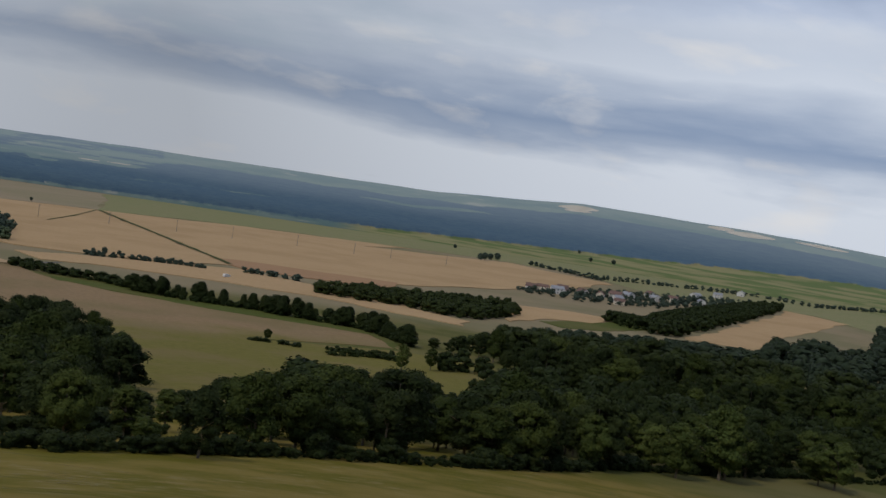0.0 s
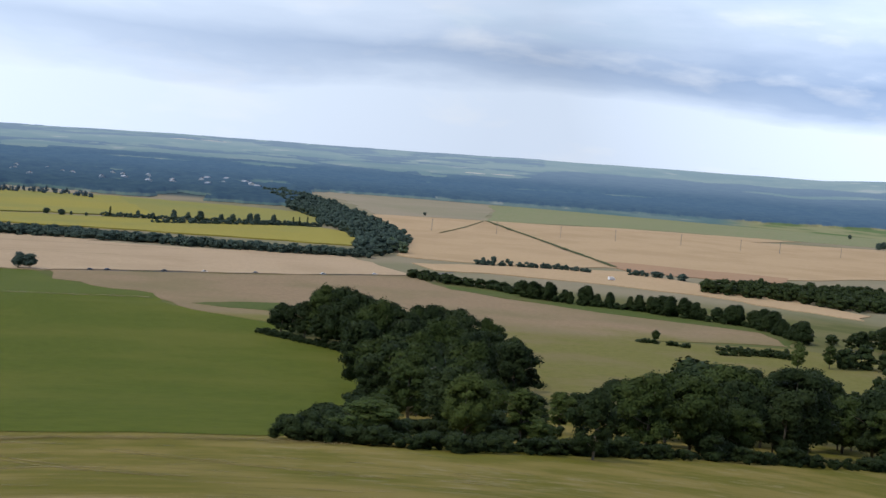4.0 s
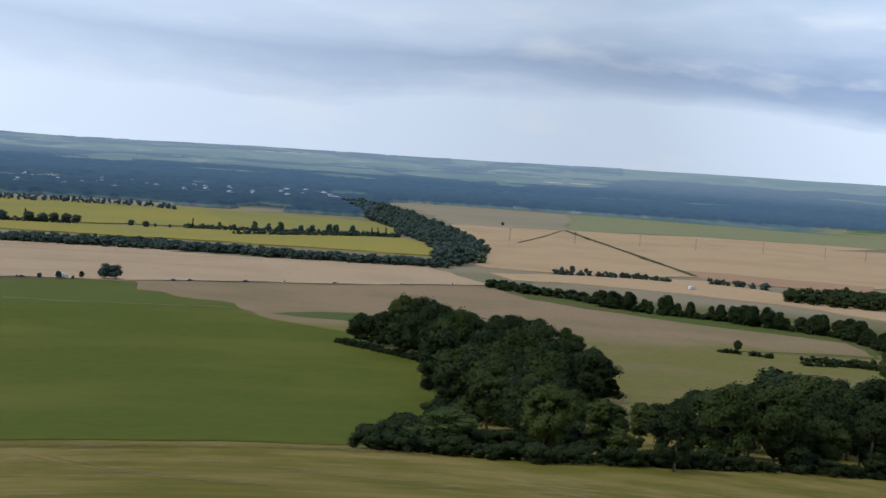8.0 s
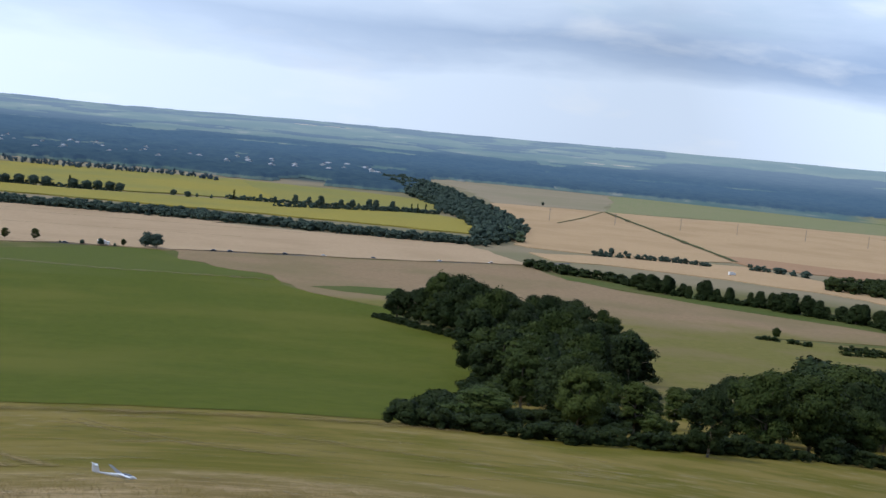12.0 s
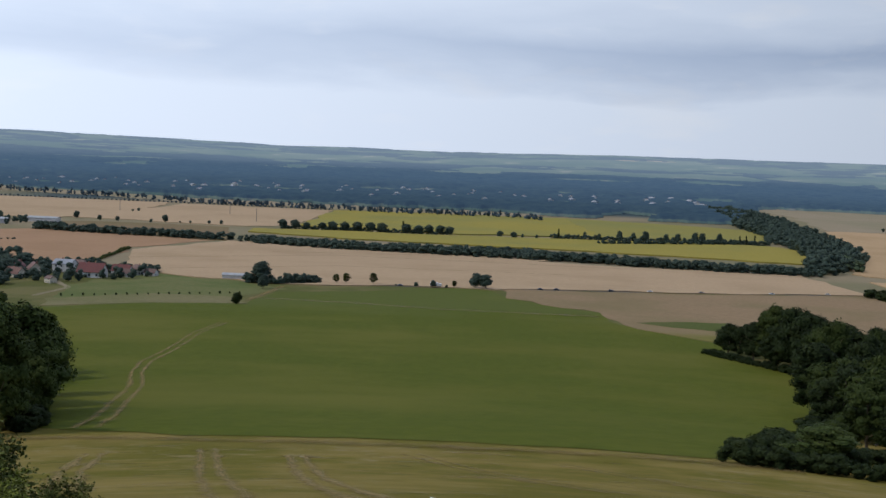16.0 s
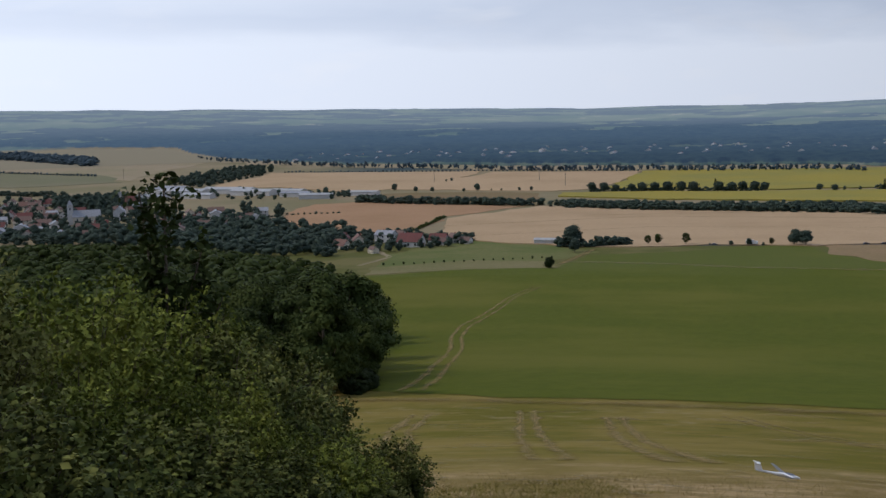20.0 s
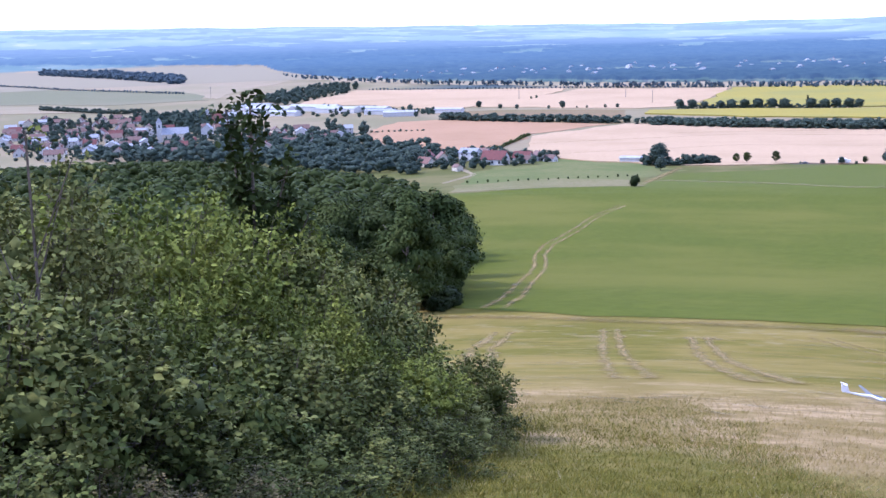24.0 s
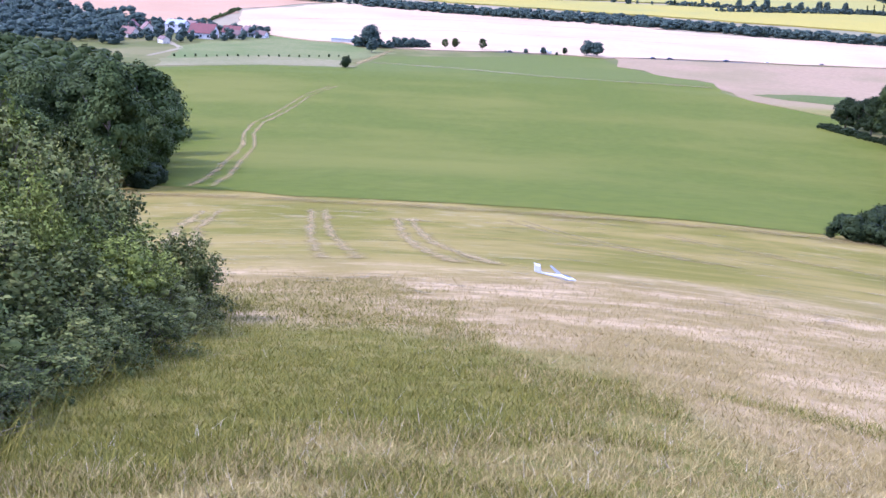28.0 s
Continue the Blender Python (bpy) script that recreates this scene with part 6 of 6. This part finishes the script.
# heading, distance, elevation of the top, width in metres
THICKET = [(-15.6, 17.5, -15.2, 2.1, "bramble"), (-16.0, 15.0, -15.6, 2.0, "hawthorn"), (-17.5, 20.0, -12.2, 2.8, "bramble"), (-18.4, 16.5, -12.4, 2.8, "bramble"), (-20.0, 19.0, -10.0, 3.2, "rose"),
           (-21.4, 16.0, -10.8, 3.2, "bramble"), (-22.5, 20.0, -9.2, 3.6, "hawthorn"), (-24.2, 16.5, -8.9, 3.4, "hawthorn"), (-26.8, 18.0, -7.9, 3.8, "hawthorn"), (-28.2, 14.0, -7.8, 3.4, "hawthorn"),
           (-31.5, 15.0, -6.9, 3.6, "rose"), (-34.5, 12.5, -6.2, 3.6, "rose"), (-38.0, 12.0, -5.6, 4.0, "rose"), (-19.0, 13.0, -15.8, 2.2, "bramble"), (-23.0, 12.0, -14.8, 2.7, "bramble"),
           (-27.5, 10.8, -13.5, 2.8, "bramble"), (-32.0, 9.8, -12.2, 3.0, "bramble"), (-37.0, 9.0, -10.8, 3.0, "bramble"), (-22.5, 10.2, -19.2, 1.8, "bramble"), (-27.0, 9.0, -19.6, 1.8, "weed"),
           (-32.0, 8.0, -19.5, 1.9, "weed"), (-37.0, 7.4, -18.0, 2.0, "bramble"), (-27.6, 11.6, -12.0, 2.0, "hawthorn"), (-31.0, 9.6, -14.8, 1.9, "dogwood"), (-34.6, 9.0, -13.8, 1.8, "dogwood"),
           (-24.6, 10.6, -15.8, 1.4, "dogwood"), (-19.4, 11.2, -19.2, 1.7, "bramble"), (-24.8, 9.2, -20.6, 1.5, "bramble"), (-29.6, 8.2, -22.0, 1.4, "weed"), (-12.7, 17.6, -15.9, 1.6, "bramble"), (-13.6, 15.4, -17.6, 1.5, "rose"),
           (-15.4, 13.2, -18.6, 1.6, "bramble"), (-17.4, 11.8, -19.6, 1.4, "bramble"), (-21.0, 13.4, -12.6, 2.0, "hawthorn")]
for i, (h, d, el, w, key) in enumerate(THICKET):
    x, y = d * math.sin(radians(h)), d * math.cos(radians(h))
    z = land(x, y)
    tall = max(EYE + d * math.tan(radians(el)) - z, 0.7)
    ob = thing("bush", SHRUB_LABEL[key], "bush", "near thicket")
    ob.matrix_basis = Matrix.LocRotScale((x, y, z - 0.05), Euler((0, 0, i * 2.1)), (w / 3.6, w / 3.6, tall / 3.4))
    part("branchwork", LEAF_SHRUB[key][0], None, ob)
    part("foliage", LEAF_SHRUB[key][1], None, ob)
    tagged(part("dead_branch", LEAF_SHRUB[key][2], None, ob), "bare dead twigs", kind="stuff")


def leafy_stem(bm, pts, nrm, a, b, rad, rr, dense, reach):
    """A stem from a to b, with leafy side twigs."""
    a, b = Vector(a), Vector(b)
    tube(bm, a, b, rad, rad * 0.5, 5)
    k = max(2, int((b - a).length * dense))
    for i in range(k):
        p = a.lerp(b, (i + rr.random()) / k)
        d = Vector((rr.uniform(-1, 1), rr.uniform(-1, 1), rr.uniform(-0.2, 0.8))).normalized() * reach * rr.uniform(0.4, 1)
        tube(bm, p, p + d, rad * 0.3, rad * 0.12, 3)
        for _ in range(18):
            q = p + d * rr.uniform(0.25, 1.15) + Vector((rr.gauss(0, 1), rr.gauss(0, 1), rr.gauss(0, 1))) * reach * 0.2
            pts.append(q[:])
            nrm.append((rr.uniform(-1, 1), rr.uniform(-1, 1), 0.8))


def young_tree(x, y, leaders, name, label, size, mat_name, seed, dense=5, reach=0.55):
    rr = random.Random(seed)
    bm, pts, nrm = bmesh.new(), [], []
    for (ax, ay, az), (bx, by, bz), rad in leaders:
        leafy_stem(bm, pts, nrm, (ax, ay, az), (bx, by, bz), rad, rr, dense, reach)
    ob = thing(name, label, "tree", at=pose(x, y, land(x, y)))
    part("stem", bm, MAT["twig"], ob)
    v, f = leaf_cloud(pts, nrm, size, seed)
    part("foliage", mesh_of("foliage", v, f), MAT[mat_name], ob)


young_tree(-7.9, 18.3, [((0, 0, -0.3), (0.05, 0, 3.4), 0.05), ((0.05, 0, 3.3), (0.12, 0, 5.95), 0.035), ((0, 0, 2.6), (-0.36, 0.1, 5.75), 0.03), ((0.1, 0, 3.0), (0.75, 0, 4.9), 0.025),
                        ((0, 0, 2.4), (0.5, 0.2, 4.2), 0.025), ((0, 0, 2.2), (-0.5, 0, 4.3), 0.025), ((0, 0, 1.8), (1.0, 0.1, 4.0), 0.025), ((0, 0, 1.6), (-0.75, 0.1, 3.8), 0.025)],
           "young_tree", "dark young hornbeam with two leaders above the thicket", 0.10, "leaf_oak", 91, 9, 0.40)
young_tree(-5.1, 7.7, [((0, 0, 0), (0.05, 0, 3.45), 0.018), ((0.05, 0, 2.5), (0.42, 0, 3.25), 0.008), ((0, 0, 2.2), (0.25, 0.1, 3.0), 0.008), ((0, 0, 1.8), (-0.3, 0, 2.7), 0.008)],
           "sapling", "thin bare-branched rose shoot with few leaves", 0.04, "leaf_bush", 92, 2, 0.22)

# ---- meadow grass ----
GRASS_M = {}
for key, a, b in (("green", (0.074, 0.083, 0.006), (0.218, 0.180, 0.026)), ("dry", (0.372, 0.284, 0.108), (0.205, 0.155, 0.044)), ("stem", (0.500, 0.420, 0.300), (0.360, 0.280, 0.190))):
    n = Nodes("grass_" + key, 0.8, spec=0.2)
    GRASS_M[key] = n.done(n.mix(n.island(), a, b))


def grass(name, count, near, far, tall, width, blades, want, material, label, seed, fade=None):
    r = np.random.RandomState(seed)
    verts = []
    a = np.radians(r.uniform(-34, 26, count))
    d = near * (far / near) ** r.uniform(0, 1, count)
    for h, dist in zip(a, d):
        x, y = dist * math.sin(h), dist * math.cos(h)
        if not want(x, y, dist) or (fade and r.uniform() < smooth(fade[0], fade[1], dist + 9 * noise.noise((x * 0.15, y * 0.15, 5)))):
            continue
        z = land(x, y)
        grow = 1 + dist / 40
        for _ in range(blades):
            bx, by = x + r.normal(0, 0.05 * grow), y + r.normal(0, 0.05 * grow)
            t, w, g = tall * r.uniform(0.5, 1.3), width * grow * r.uniform(0.7, 1.3), r.uniform(0, math.tau)
            lx, ly = r.normal(0, 0.75) * t, r.normal(0, 0.75) * t
            cx, cy = math.cos(g) * w, math.sin(g) * w
            verts += [(bx - cx, by - cy, z - 0.01), (bx + cx, by + cy, z - 0.01), (bx + lx, by + ly, z + t)]
    verts = np.array(verts)
    ob = new(name, mesh_of(name, verts, np.arange(len(verts)).reshape(-1, 3)))
    ob.data.materials.append(material)
    tagged(ob, label, "grass", kind="stuff")


def zone(x, d):
    return d + (4.0 if x > 0 else 1.5) * x


def patch(x, y):
    return noise.noise((x * 0.22, y * 0.22, 11)) + 0.5 * noise.noise((x * 0.8, y * 0.8, 3))


grass("meadow_grass", 70000, 4.5, 30, 0.058, 0.0030, 5, lambda x, y, d: patch(x, y) > -0.45 + max(0, zone(x, d) - 15) * 0.06, GRASS_M["green"], "short green and yellowing meadow grass", 1)
grass("dry_grass", 64000, 4.5, 60, 0.056, 0.0028, 5, lambda x, y, d: patch(x, y) < -0.12 + max(0, zone(x, d) - 13) * 0.06, GRASS_M["dry"], "short dry straw-coloured grass", 2, (20, 44))
grass("dead_stems", 3000, 4.5, 40, 0.09, 0.0016, 2, lambda x, y, d: patch(x, y) < 0.25, GRASS_M["stem"], "thin pale dead grass stems", 3, (18, 38))
grass("edge_grass", 4500, 6.5, 22, 0.28, 0.004, 4, lambda x, y, d: abs(x + 3.0 + 0.03 * y) < 0.5, GRASS_M["green"], "longer grass along the thicket", 4)
grass("dead_twigs", 3500, 6.5, 22, 0.34, 0.003, 3, lambda x, y, d: abs(x + 3.25 + 0.03 * y) < 0.35, MAT["twig"], "tangle of dead brown twigs under the thicket", 5)

# ---- model glider that has landed on the slope ----
FOAM = plain("white_foam", (0.82, 0.82, 0.81), (0.76, 0.76, 0.76), 6.0, 0.45)
DARKTIP = plain("dark_wing", (0.07, 0.07, 0.075), (0.11, 0.11, 0.115), 6.0, 0.4)
CANOPY = plain("canopy_tint", (0.10, 0.11, 0.14), (0.16, 0.17, 0.20), 6.0, 0.15, spec=0.6)
gx, gy = 3.55, 33.4
glider = thing("model_glider", "white model glider with a tinted canopy lying in dry grass", "model plane",
               at=pose(gx, gy, land(gx, gy) + 0.16, 0, 0, 10) @ pose(0, 0, 0, -7, 11, 0))


def loft(stations, sides=12):
    bm = bmesh.new()
    rings = []
    for x, zc, ry, rz in stations:
        rings.append([bm.verts.new((x, ry * math.cos(k * math.tau / sides), zc + rz * math.sin(k * math.tau / sides))) for k in range(sides)])
    for p, q in zip(rings, rings[1:]):
        for k in range(sides):
            bm.faces.new((p[k], p[(k + 1) % sides], q[(k + 1) % sides], q[k]))
    bm.faces.new(rings[0])
    bm.faces.new(rings[-1][::-1])
    for f in bm.faces:
        f.smooth = True
    return bm


part("fuselage", loft([(0.66, -0.01, 0.008, 0.008), (0.58, 0.0, 0.04, 0.042), (0.40, 0.01, 0.062, 0.07), (0.18, 0.02, 0.06, 0.07), (-0.05, 0.025, 0.042, 0.048), (-0.35, 0.035, 0.026, 0.03), (-0.62, 0.045, 0.018, 0.022)]), FOAM, glider)
part("canopy", loft([(0.53, 0.035, 0.012, 0.012), (0.42, 0.055, 0.045, 0.042), (0.27, 0.065, 0.045, 0.042), (0.14, 0.06, 0.012, 0.012)]), CANOPY, glider)


def wing(y0, y1, c0, c1, x, z0, z1, sweep=0.03):
    """A tapered wing half with an airfoil section."""
    bm = bmesh.new()
    rings = []
    for f in (0, 0.35, 0.7, 1.0):
        y, c, z, xo = y0 + (y1 - y0) * f, c0 + (c1 - c0) * f, z0 + (z1 - z0) * f, x - sweep * f
        rings.append([bm.verts.new((xo + c * px, y, z + c * pz)) for px, pz in ((0.5, 0), (0.3, 0.07), (0, 0.075), (-0.5, 0.005), (0, -0.02), (0.3, -0.03))])
    for p, q in zip(rings, rings[1:]):
        for k in range(6):
            bm.faces.new((p[k], p[(k + 1) % 6], q[(k + 1) % 6], q[k]))
    bm.faces.new(rings[0])
    bm.faces.new(rings[-1])
    bmesh.ops.recalc_face_normals(bm, faces=bm.faces)
    return bm


part("wing", wing(0.05, 1.0, 0.19, 0.10, 0.16, 0.07, 0.16), DARKTIP, glider, "dark underside wing half")
part("wing", wing(-0.05, -1.0, 0.19, 0.10, 0.16, 0.07, 0.12), FOAM, glider)
bm = bmesh.new()
fin = [(-0.44, 0.06), (-0.54, 0.27), (-0.70, 0.28), (-0.66, 0.05)]
a = [bm.verts.new((x, 0.012, z)) for x, z in fin]
b = [bm.verts.new((x, -0.012, z)) for x, z in fin]
bm.faces.new(a)
bm.faces.new(b[::-1])
for k in range(4):
    bm.faces.new((a[k], b[k], b[(k + 1) % 4], a[(k + 1) % 4]))
part("tail_fin", bm, FOAM, glider)
part("tailplane", wing(0.0, 0.26, 0.12, 0.08, -0.60, 0.25, 0.25), FOAM, glider)
part("tailplane", wing(0.0, -0.26, 0.12, 0.08, -0.60, 0.25, 0.25), FOAM, glider)
